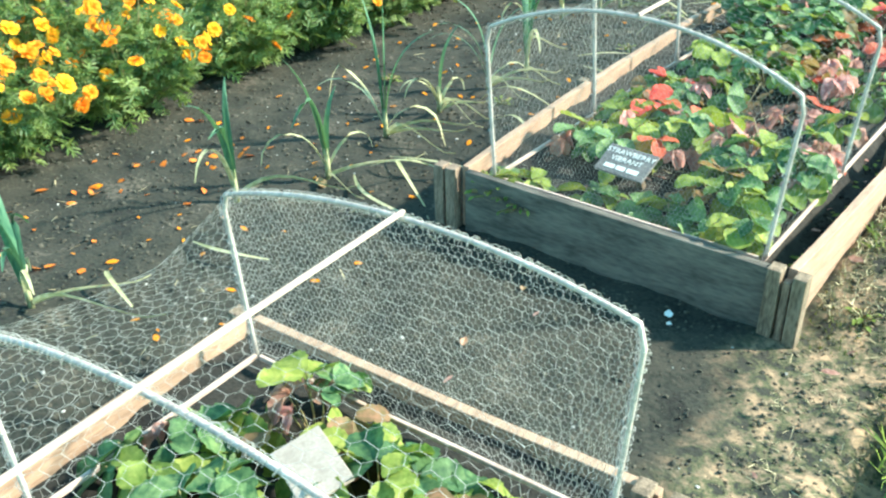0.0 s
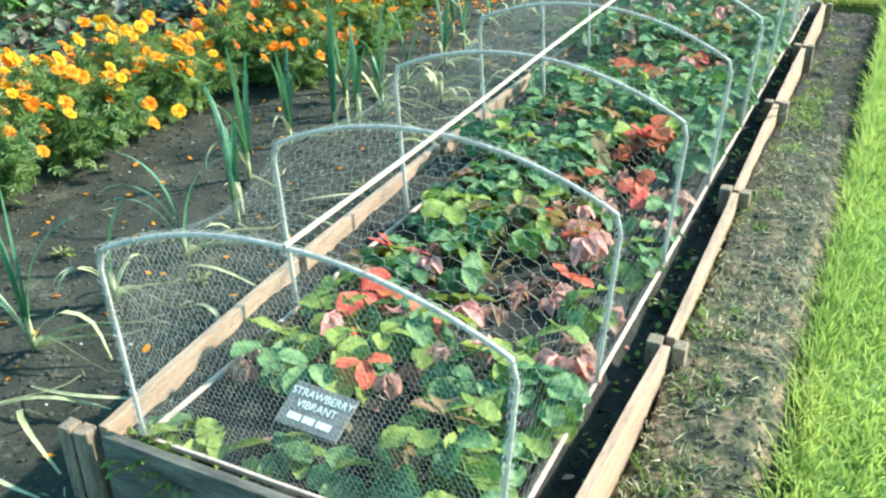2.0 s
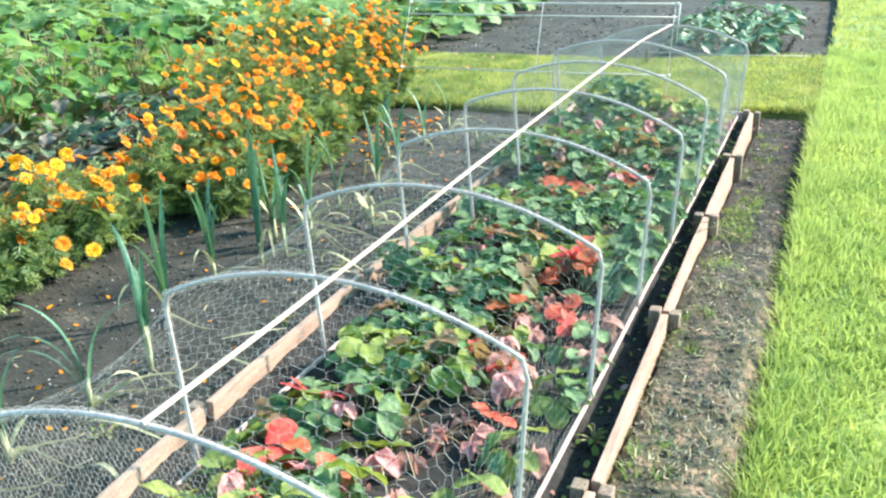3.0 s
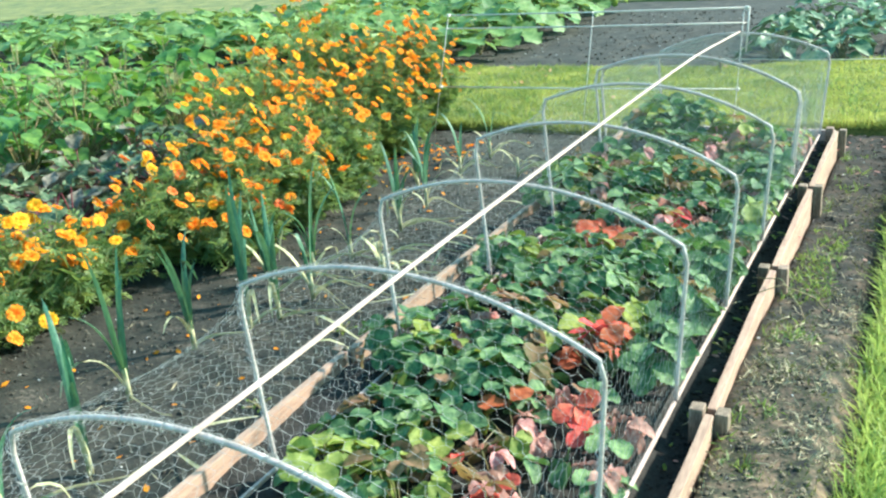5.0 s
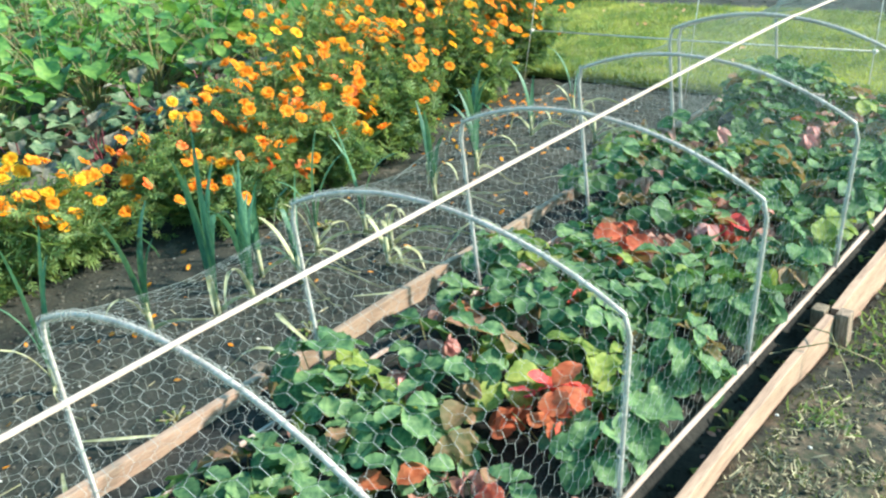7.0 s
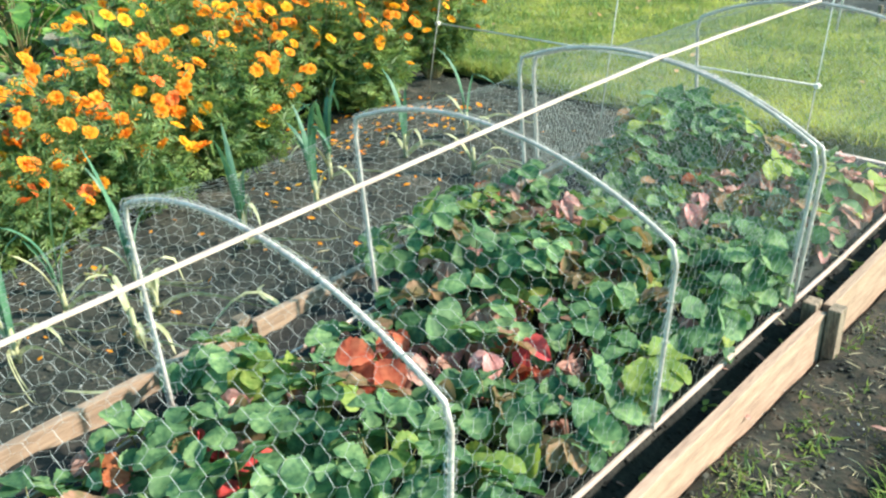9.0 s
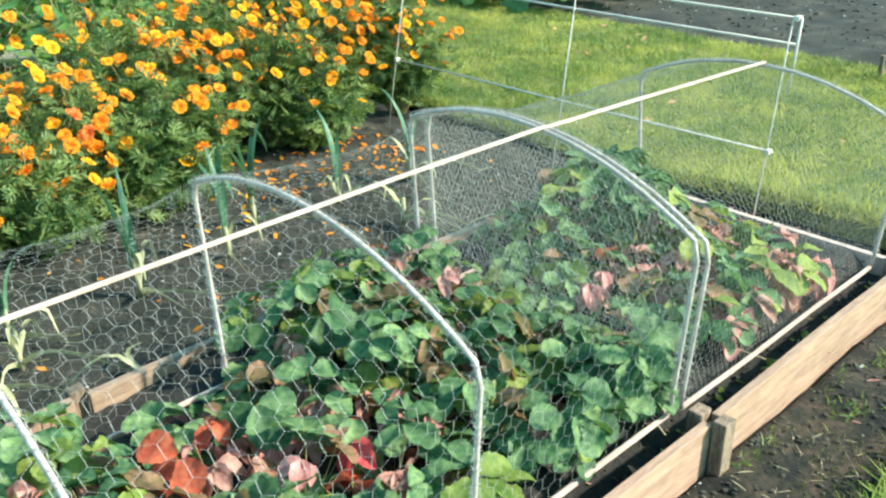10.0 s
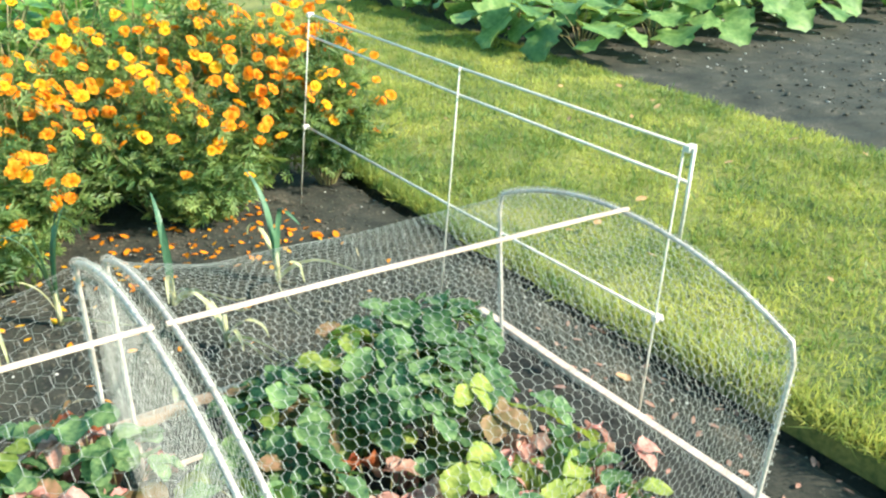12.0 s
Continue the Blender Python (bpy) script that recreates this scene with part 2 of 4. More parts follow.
def tube(points, radius, sides=8, closed_ends=True):
    """Vertices and faces of a tube along points; radius may be a list."""
    P = [Vector(p) for p in points]
    r = radius if isinstance(radius, (list, tuple)) else [radius] * len(P)
    V, F = [], []
    side = None
    for i, p in enumerate(P):
        d = (P[min(i + 1, len(P) - 1)] - P[max(i - 1, 0)]).normalized()
        if side is None:
            side = d.orthogonal().normalized()
        side = (side - d * side.dot(d)).normalized()
        up = d.cross(side)
        for k in range(sides):
            a = 2 * math.pi * k / sides
            V.append(p + r[i] * (math.cos(a) * side + math.sin(a) * up))
    for i in range(len(P) - 1):
        for k in range(sides):
            k2 = (k + 1) % sides
            F.append((i * sides + k, i * sides + k2, (i + 1) * sides + k2, (i + 1) * sides + k))
    if closed_ends:
        F.append(tuple(range(sides))[::-1])
        F.append(tuple(range((len(P) - 1) * sides, len(P) * sides)))
    return V, F


def merge(pieces):
    V, F = [], []
    for v, f in pieces:
        k = len(V)
        V.extend(v)
        F.extend(tuple(i + k for i in q) for q in f)
    return V, F


def blade(points, widths, normal=(0, 0, 1), fold=0.25):
    """A long leaf along points: two strips folded along the middle rib."""
    P = [Vector(p) for p in points]
    V, F = [], []
    for i, p in enumerate(P):
        d = (P[min(i + 1, len(P) - 1)] - P[max(i - 1, 0)]).normalized()
        s = d.cross(Vector(normal))
        s = s.normalized() if s.length > 1e-4 else d.orthogonal().normalized()
        up = s.cross(d)
        V += [p - s * widths[i] + up * widths[i] * fold, p, p + s * widths[i] + up * widths[i] * fold]
    for i in range(len(P) - 1):
        for k in (0, 1):
            F.append((3 * i + k, 3 * i + k + 1, 3 * i + k + 4, 3 * i + k + 3))
    return V, F


def leaf_shape(length, width, teeth=0, lobes=0, cup=0.25, curl=0.3, ruffle=0.0, heart=0.0, rows=8, cols=6, seed=0, blunt=False):
    """A leaf from its stalk at the origin along +y: rounded outline, toothed or lobed edge, cupped across, curling along."""
    rng = random.Random(seed)
    V, F = [], []
    ph = rng.uniform(0, 6)
    for i in range(rows + 1):
        t = i / rows
        w = width * math.sin(math.pi * (t * 0.94 + 0.05) ** 0.75) ** 0.75 if t < 1 else width * 0.08
        if blunt:
            w = width * math.sin(math.pi * (0.04 + 0.925 * t) ** 1.35) ** 0.6
        if lobes:
            w *= 1 + 0.22 * math.cos(2 * math.pi * lobes * t + ph)
        if teeth:
            w *= 1 + (0.07 if i % 2 else -0.05)
        for j in range(cols + 1):
            s = 2 * j / cols - 1
            back = heart * length * (abs(s) ** 1.5) * (1 - t) ** 2
            x, y = s * w / 2, t * length - back
            z = cup * abs(s) ** 1.4 * w * 0.5 - curl * length * t * t + ruffle * length * math.sin(5 * s + 9 * t + ph) * abs(s) + 0.02 * length * math.sin(17 * t) * abs(s)
            V.append((x, y, z))
    for i in range(rows):
        for j in range(cols):
            a = i * (cols + 1) + j
            F.append((a, a + 1, a + cols + 2, a + cols + 1))
    return V, F


def turned(piece, m):
    return [m @ Vector(v) for v in piece[0]], piece[1]


def scatter_mesh(template_v, template_f, mats):
    """Many copies of a small template in one list: mats is an array of 4x4 matrices."""
    tv = np.c_[np.array(template_v), np.ones(len(template_v))]
    V = np.einsum("nij,kj->nki", mats, tv)[:, :, :3].reshape(-1, 3)
    n, k = len(mats), len(template_v)
    F = (np.array(template_f)[None] + (np.arange(n) * k)[:, None, None]).reshape(-1, len(template_f[0]))
    return V, F


def random_mats(rng, pos, size, tilt=0.6, squash=(1, 1, 1)):
    n = len(pos)
    out = np.zeros((n, 4, 4))
    a, b, c = rng.uniform(0, 2 * np.pi, n), rng.normal(0, tilt, n), rng.normal(0, tilt, n)
    ca, sa, cb, sb, cc, sc = np.cos(a), np.sin(a), np.cos(b), np.sin(b), np.cos(c), np.sin(c)
    R = np.empty((n, 3, 3))
    R[:, 0] = np.c_[ca * cb, ca * sb * sc - sa * cc, ca * sb * cc + sa * sc]
    R[:, 1] = np.c_[sa * cb, sa * sb * sc + ca * cc, sa * sb * cc - ca * sc]
    R[:, 2] = np.c_[-sb, cb * sc, cb * cc]
    out[:, :3, :3] = R * (np.asarray(size)[:, None, None] * np.array(squash)[None, None, :])
    out[:, :3, 3] = pos
    out[:, 3, 3] = 1
    return out


def wire_mesh(name, p0, p1, radii, mat):
    """One mesh of thin three-sided wires from p0 to p1."""
    d = p1 - p0
    d /= np.linalg.norm(d, axis=1)[:, None] + 1e-9
    ref = np.where(np.abs(d[:, 2:3]) < 0.9, np.array([[0, 0, 1.0]]), np.array([[1.0, 0, 0]]))
    s = np.cross(d, ref)
    s /= np.linalg.norm(s, axis=1)[:, None]
    u = np.cross(s, d)
    rings = [s * np.cos(a) + u * np.sin(a) for a in (0.3, 0.3 + 2 * np.pi / 3, 0.3 + 4 * np.pi / 3)]
    r = np.asarray(radii)[:, None]
    V = np.stack([p0 + r * q for q in rings] + [p1 + r * q for q in rings], axis=1).reshape(-1, 3)
    base = (np.arange(len(p0)) * 6)[:, None, None]
    F = (np.array([[0, 1, 4, 3], [1, 2, 5, 4], [2, 0, 3, 5]])[None] + base).reshape(-1, 4)
    return mesh_of(name, V, F, mat, False)


def hexagons(u1, v1, cell, u0=0.0, v0=0.0):
    """Edges of a hexagonal net over a rectangle: starts, ends, and which are the twisted pairs."""
    dx, dy = cell, cell * 0.95
    cols, rows = int((u1 - u0) / dx) + 2, int((v1 - v0) / (2 * dy)) + 2
    A, B, T = [], [], []
    i, j = np.meshgrid(np.arange(cols), np.arange(rows), indexing="ij")
    i, j = i.ravel(), j.ravel()
    x, y = u0 + i * dx, v0 + j * 2 * dy
    # one twisted pair upright, four slanting wires per cell
    q = dy * 0.36
    def add(ax, ay, bx, by, tw):
        A.append(np.c_[ax, ay]), B.append(np.c_[bx, by]), T.append(np.full(len(ax), tw))
    add(x, y - q, x, y + q, True)
    add(x, y + q, x + dx / 2, y + dy - q, False)
    add(x, y + q, x - dx / 2, y + dy - q, False)
    add(x + dx / 2, y + dy - q, x + dx / 2, y + dy + q, True)
    add(x + dx / 2, y + dy + q, x, y + 2 * dy - q, False)
    add(x + dx / 2, y + dy + q, x + dx, y + 2 * dy - q, False)
    A, B, T = np.concatenate(A), np.concatenate(B), np.concatenate(T)
    mid = (A + B) / 2
    keep = (mid[:, 0] > u0) & (mid[:, 0] < u1) & (mid[:, 1] > v0) & (mid[:, 1] < v1)
    return A[keep], B[keep], T[keep]

# ---- ground ----
PATH_RISE = 0.165


def right_x(y):
    """The long bed's outer line, which bows out near its front."""
    return np.interp(y, (0.0, 0.95, 2.05, 3.17, 4.23, 5.38), (0.0, 0.036, 0.018, 0.008, 0.004, -0.004))


def ground_z(x, y):
    x, y = np.asarray(x, float), np.asarray(y, float)
    near = np.exp(-(np.maximum(np.hypot(x, y - 2) - 9, 0) / 4) ** 2)
    rough = 0.012 * vnoise(x, y, 2.6, 1) + 0.009 * vnoise(x, y, 9.0, 2) + 0.006 * vnoise(x, y, 24.0, 3)
    # the strip beside the bed lies a hand higher than the soil in front of it
    up = np.clip((y - 0.1) / 0.8, 0, 1) * (1 - 0.62 * np.clip((y - 2.5) / 1.5, 0, 1)) * np.clip((x - right_x(y) + 0.014) / 0.014, 0, 1) * np.clip((0.44 - x) / 0.06, 0, 1) * np.clip((14 - y) / 6, 0, 1)
    ditch = np.exp(-((x - 0.365) / 0.05) ** 2) * (y < 6.0) + np.exp(-((y - 5.92) / 0.05) ** 2) * (x < 0.42)
    return rough * near - 0.006 + PATH_RISE * up - 0.075 * ditch


def steps(*stretches):
    return np.unique(np.round(np.concatenate([np.arange(a, b, d) for a, b, d in stretches]), 4))


def sheet(name, xs, ys, height, mat):
    X, Y = np.meshgrid(xs, ys, indexing="ij")
    V = np.c_[X.ravel(), Y.ravel(), height(X, Y).ravel()]
    a = (np.arange(len(xs) - 1)[:, None] * len(ys) + np.arange(len(ys) - 1)[None]).ravel()
    F = np.c_[a, a + len(ys), a + len(ys) + 1, a + 1]
    return put(name, mesh_of(name, V, F, mat))


tagged(sheet("ground", steps((-900, -60, 120), (-60, -9, 5), (-9, -3.4, 0.14), (-3.4, 0.6, 0.028), (0.6, 2, 0.2), (2, 60, 6), (60, 901, 120)),
             steps((-900, -60, 120), (-60, -4, 6), (-4, -1.8, 0.1), (-1.8, 6.3, 0.028), (6.3, 9, 0.12), (9, 14, 0.1), (14, 60, 5), (60, 901, 120)), ground_z, SOIL),
       "dark crumbly garden soil with a dry trodden strip", "soil", kind="structure")

LAWN_Z, LAWN_RISE = 0.03, 0.08
EDGE_X, EDGE_Y0, EDGE_Y1 = 0.39, 5.93, 8.25


def lawn(x0, x1, y0, y1, label, mat=None):
    xs = np.unique(np.r_[x0, x0 + 0.02, np.linspace(x0 + 0.05, x1 - 0.05, max(3, min(160, int((x1 - x0) / 0.07)))), x1 - 0.02, x1])
    ys = np.unique(np.r_[y0, y0 + 0.02, np.linspace(y0 + 0.05, y1 - 0.05, max(3, min(160, int((y1 - y0) / 0.07)))), y1 - 0.02, y1])

    def h(X, Y):
        rim = np.minimum(np.minimum(X - x0, x1 - X), np.minimum(Y - y0, y1 - Y))
        return np.where(rim < 0.01, -0.03, LAWN_RISE * np.clip((Y - 0.1) / 0.8, 0, 1) * np.clip((X + 1.2) / 1.2, 0, 1) + LAWN_Z + 0.012 * vnoise(X, Y, 3.0, 5) + 0.006 * vnoise(X, Y, 14, 6))
    ob = sheet("lawn", xs, ys, h, mat or LAWN)
    for v in ob.data.vertices:
        v.co.x += 0.02 * noise.noise(Vector((v.co.x * 0.5, v.co.y * 5, 1)))
        v.co.y += 0.02 * noise.noise(Vector((v.co.x * 5, v.co.y * 0.5, 4)))
    return tagged(ob, label, "lawn", kind="structure")


lawn(EDGE_X, 30, -30, 14, "mown green lawn strip beside the bed", LUSH_LAWN)
lawn(-30, EDGE_X - 0.004, EDGE_Y0, EDGE_Y1, "mown green lawn path between the plots")
lawn(-30, 30, 14.02, 60, "far green lawn")


def grass(name, n, x0, x1, y0, y1, low, high, lean, seed, label, z=LAWN_Z, width=0.0028, mat=None, clump=None):
    rng = np.random.RandomState(seed)
    pos = np.c_[rng.uniform(x0, x1, n), rng.uniform(y0, y1, n), np.full(n, z - 0.01)]
    if clump is not None:   # only where the moss grows
        pos = pos[vnoise(pos[:, 0], pos[:, 1], 7.0, seed + 20) + 0.5 * vnoise(pos[:, 0], pos[:, 1], 19.0, seed + 21) > clump]
        n = len(pos)
    if 0.029 < x0 < 0.05:   # on the trodden strip
        pos = pos[pos[:, 0] > right_x(pos[:, 1]) + 0.01]
        n = len(pos)
        pos[:, 2] += ground_z(pos[:, 0], pos[:, 1])
    else:
        pos[:, 2] += LAWN_RISE * np.clip((pos[:, 1] - 0.1) / 0.8, 0, 1) * np.clip((pos[:, 0] + 1.2) / 1.2, 0, 1) + 0.012 * vnoise(pos[:, 0], pos[:, 1], 3.0, 5)
    tuft = 0.5 + 0.5 * vnoise(pos[:, 0], pos[:, 1], 4.0, seed + 9)
    tv = [(-1, 0, 0), (1, 0, 0), (-0.8, 0.18, 0.55), (0.8, 0.18, 0.55), (-0.1, 0.55, 1.0), (0.1, 0.55, 1.0)]
    tf = [(0, 1, 3, 2), (2, 3, 5, 4)]
    L = rng.uniform(low, high, n) * (0.8 + 0.45 * tuft)
    m = random_mats(rng, pos, np.ones(n), lean)
    m[:, :3, 0] *= width * rng.uniform(0.7, 1.4, n)[:, None]
    m[:, :3, 1] *= L[:, None]
    m[:, :3, 2] *= L[:, None]
    V, F = scatter_mesh(tv, tf, m)
    return tagged(put(name, mesh_of(name, V, F, mat or GRASS, False)), label, "grass", kind="stuff")


grass("grass_blades", 80000, EDGE_X - 0.01, 1.5, 0.2, 8.6, 0.03, 0.075, 0.5, 1, "short bright green mown grass blades", width=0.003, mat=LUSH_GRASS)
grass("grass_blades", 3600, EDGE_X - 0.03, EDGE_X + 0.06, -0.4, 6.2, 0.06, 0.11, 0.55, 2, "long ragged grass along the lawn's edge", 0.015, 0.0025, LUSH_GRASS)
grass("grass_blades", 115000, -7.0, EDGE_X, EDGE_Y0 - 0.02, EDGE_Y1 + 0.05, 0.022, 0.048, 0.45, 3, "short sunlit mown grass of the path", width=0.0026)
grass("grass_tufts", 22000, -4.5, EDGE_X, EDGE_Y0 + 0.05, EDGE_Y1, 0.04, 0.075, 0.75, 9, "darker coarse tufts in the mown path", LAWN_Z, 0.004, FEATHER, 0.3)
grass("grass_blades", 5000, -6.5, EDGE_X, EDGE_Y0 - 0.05, EDGE_Y0 + 0.06, 0.05, 0.1, 0.5, 4, "longer grass along the path's edge", 0.015, 0.0025)
grass("grass_blades", 14000, EDGE_X, 3.0, 8.6, 14, 0.04, 0.07, 0.45, 5, "far mown grass blades", width=0.005)
grass("grass_tufts", 9500, 0.033, 0.37, 0.0, 4.6, 0.008, 0.026, 0.7, 6, "sparse mossy weeds on the trodden strip", 0.004, 0.002, MOSS, 0.0)
grass("dry_grass_tufts", 6500, 0.031, 0.39, 0.15, 3.6, 0.012, 0.04, 0.9, 7, "dry yellowed grass tufts on the trodden strip", 0.012, 0.0016, STRAW, 0.1)
grass("grass_tufts", 3000, 0.032, 0.2, 0.3, 5.7, 0.015, 0.045, 0.8, 8, "small green weeds along the board", 0.008, 0.003, FEATHER, 0.25)

ICO = bmesh.new()
bmesh.ops.create_icosphere(ICO, subdivisions=1, radius=1)
ICO.verts.ensure_lookup_table()
ICO_V = [tuple(v.co * (1 + 0.25 * noise.noise(v.co * 3))) for v in ICO.verts]
ICO_F = [tuple(v.index for v in f.verts) for f in ICO.faces]
ICO.free()


def lumps(name, n, x0, x1, y0, y1, low, high, mat, seed, label, base=None, flat=0.45):
    rng = np.random.RandomState(seed)
    x, y = rng.uniform(x0, x1, n), rng.uniform(y0, y1, n)
    r = low * (high / low) ** (rng.uniform(0, 1, n) ** 2)
    z = (ground_z(x, y) if base is None else base(x, y)) + r * 0.25
    V, F = scatter_mesh(ICO_V, ICO_F, random_mats(rng, np.c_[x, y, z], r, 0.35, (1, 0.8, flat)))
    return tagged(put(name, mesh_of(name, V, F, mat, False)), label, "soil", kind="stuff")


lumps("soil_clods", 13000, -2.9, -1.1, -1.6, 5.9, 0.003, 0.013, CLOD, 11, "brown crumbs and clods of garden soil")
lumps("soil_clods", 2800, 0.05, 0.40, -0.9, 2.9, 0.003, 0.011, DRY_CLOD, 12, "dry earth crumbs on the trodden strip")
lumps("soil_clods", 1800, 0.02, 0.40, 2.8, 5.9, 0.003, 0.011, CLOD, 18, "dark earth crumbs on the far end of the strip")
lumps("soil_clods", 1800, -1.1, 0.2, -0.95, 0.0, 0.002, 0.009, CLOD, 13, "soil crumbs between the beds")
lumps("soil_clods", 1500, -4.5, 0.2, 8.7, 13, 0.008, 0.026, CLOD, 14, "clods of freshly dug plot soil")
lumps("pebbles", 1100, -2.9, 0.4, -1.5, 5.9, 0.002, 0.008, PEBBLE, 15, "small pale pebbles strewn on the soil")
lumps("pebbles", 260, -4.5, 0.2, 8.7, 12.5, 0.006, 0.016, PEBBLE, 16, "pale stones in the dug plot")


def litter(name, n, x0, x1, y0, y1, size, mat, seed, label, base=None, slim=0.12):
    """Flat bits lying about: straws when slim, petals when wide."""
    rng = np.random.RandomState(seed)
    x, y = rng.uniform(x0, x1, n), rng.uniform(y0, y1, n)
    z = (ground_z(x, y) if base is None else base(x, y) if callable(base) else np.full(n, base)) + 0.006
    tv = [(0, -1, 0), (slim, -0.3, 0.04), (slim * 0.8, 0.5, 0.06), (0, 1, 0), (-slim * 0.8, 0.4, 0.1), (-slim, -0.4, 0.08)]
    V, F = scatter_mesh(tv, [(0, 1, 4, 5), (1, 2, 3, 4)], random_mats(rng, np.c_[x, y, z], size * rng.uniform(0.5, 1.3, n), 0.25))
    return tagged(put(name, mesh_of(name, V, F, mat, False)), label, "litter", kind="stuff")


litter("straw_bits", 800, 0.05, 0.40, -0.6, 4.6, 0.02, STRAW, 21, "dry straws on the trodden strip", None, 0.05)
litter("straw_bits", 160, -2.6, -1.1, -1.4, 5.6, 0.03, STRAW, 22, "dry straws on the soil", None, 0.06)
litter("fallen_petals", 170, -2.6, -1.2, -1.2, 5.6, 0.017, ORANGE, 23, "fallen orange petals on the soil", None, 0.5)
litter("fallen_petals", 110, -2.9, -2.3, 4.6, 5.5, 0.021, ORANGE, 24, "patch of fallen orange petals on the soil", None, 0.5)
litter("fallen_petals", 60, -2.9, -2.2, 4.0, 5.6, 0.017, YELLOW, 32, "fallen amber petals on the soil", None, 0.5)
litter("fallen_petals", 50, -2.7, -1.9, -1.2, 0.3, 0.02, RUST, 25, "rust-coloured fallen petals on the soil", None, 0.6)
litter("fallen_leaves", 26, -4, 0.3, 6.1, 8.1, 0.03, FALLEN, 26, "dry orange leaves on the lawn", LAWN_Z + 0.05, 0.5)
litter("fallen_leaves", 110, -1.25, 0.3, 5.48, 5.88, 0.017, LEAF_P, 31, "withered leaf scraps behind the bed", None, 0.4)
litter("fallen_leaves", 60, -1.1, 0.4, -0.9, 5.4, 0.02, LEAF_P, 27, "withered leaves lying on soil", 0.11, 0.4)


# ---- raised beds ----
BOARD_T = 0.026


def left_x(y):
    return -1.09 - 0.12 * (1 - math.exp(-y / 1.2))


def raised_bed(name, y_joints, right_fn, left_fn, front, end, label, top=0.2, turn=None):
    bed = thing(name, (0, 0, 0), label, "raised bed")
    if turn is not None:
        bed.matrix_basis = turn
    k = 0
    for a, b in zip(y_joints[:-1], y_joints[1:]):
        k += 1
        h = top + random.uniform(-0.008, 0.008)
        for fn, seed in ((right_fn, k), (left_fn, k + 30)):
            bm = box_bm(-BOARD_T, 0, a + 0.022, b - 0.022, -0.02, h, 0.003, 0.006, 5, seed)
            for v in bm.verts:
                v.co.x += fn(v.co.y)
            part("board", bm, WOOD, bed)
    y0, y1 = y_joints[0], y_joints[-1]
    if front:
        part("board", box_bm(left_fn(y0), right_fn(y0) - 0.05, y0 - 0.004, y0 + BOARD_T - 0.004, -0.02, top, 0.003, 0.005, 5, 60), WOOD_OLD_SHADED, bed, "weathered end board coloured dark for its shaded face, with pale scuffs")
    if end:
        part("board", box_bm(left_fn(y1), right_fn(y1) - 0.02, y1, y1 + BOARD_T, -0.02, top - 0.006, 0.003, 0.005, 5, 61), BATTEN if turn is None else WOOD, bed, "pale end board" if turn is None else "")
    for n, y in enumerate(y_joints):
        rx, lx = float(right_fn(y)), left_fn(y)
        for x0, x1 in ((rx + 0.003, rx + 0.04), (rx - BOARD_T - 0.042, rx - BOARD_T - 0.003), (rx - BOARD_T + 0.002, rx - 0.002)):
            hw = 0.014 if x1 - x0 < 0.03 else 0.024
            z = top + random.uniform(0.0, 0.014) if hw > 0.02 else top - 0.02
            part("stake", box_bm(x0, x1, y - hw, y + hw, -0.05, z, 0.004, 0.004, 0, n), STAKE, bed)
        for x0 in (lx - BOARD_T - 0.042,) + ((lx - BOARD_T - 0.09,) if front and n == 0 else ()):
            part("stake", box_bm(x0, x0 + 0.038, y - 0.022, y + 0.022, -0.05, top + 0.004, 0.004, 0.004, 0, n + 20), STAKE, bed)
    return bed


def bed_relief(X, Y, z, seed):
    return z + 0.018 * vnoise(X, Y, 4, seed) + 0.009 * vnoise(X, Y, 14, seed + 1) + 0.005 * vnoise(X, Y, 30, seed + 2)


def bed_fill(name, x0, x1, y0, y1, z, turn=None, seed=0):
    ob = sheet(name, np.linspace(x0, x1, 60), np.linspace(y0, y1, int((y1 - y0) / 0.02)), lambda X, Y: bed_relief(X, Y, z, seed), BED_SOIL)
    if turn is not None:
        ob.matrix_basis = turn
    return tagged(ob, "dark moist soil filling the raised bed", "soil", kind="structure")


BED_Z = 0.15
HOLLOW = -0.055   # the soil sinks along the inside of the board


def bed_z(y):
    return BED_Z + 0.03 * min(max((y - 3.9) / 0.5, 0), 1)


JOINTS = (0.0, 0.95, 2.05, 3.17, 4.23, 5.38)
raised_bed("raised_bed", JOINTS, right_x, left_x, True, True, "long raised bed of tan sawn boards held by stakes")
fill = bed_fill("bed_soil", -1.1, -BOARD_T, 0.02, 5.38, BED_Z, None, 40)
for v in fill.data.vertices:
    v.co.z += bed_z(v.co.y) - BED_Z + HOLLOW * min(max((v.co.x + 0.17) / 0.05, 0), 1)
    edge = float(right_x(v.co.y)) - BOARD_T + 0.006
    v.co.x = edge + (v.co.x + BOARD_T) * (edge - left_x(v.co.y)) / (1.1 - BOARD_T)

TURN_A = pose(0, -0.93, 0, 0, 0, 3.0)
raised_bed("raised_bed", (-3.6, -2.4, -1.2, 0.0), lambda y: 0.09, lambda y: -1.03, False, True, "neighbouring raised bed of tan sawn boards", 0.2, TURN_A)
bed_fill("bed_soil", -1.03, 0.06, -3.6, 0.0, BED_Z, TURN_A, 50)


# ---- netting cages ----
FOOT = 0.03   # the hoops' feet stand a little closer together than their shoulders


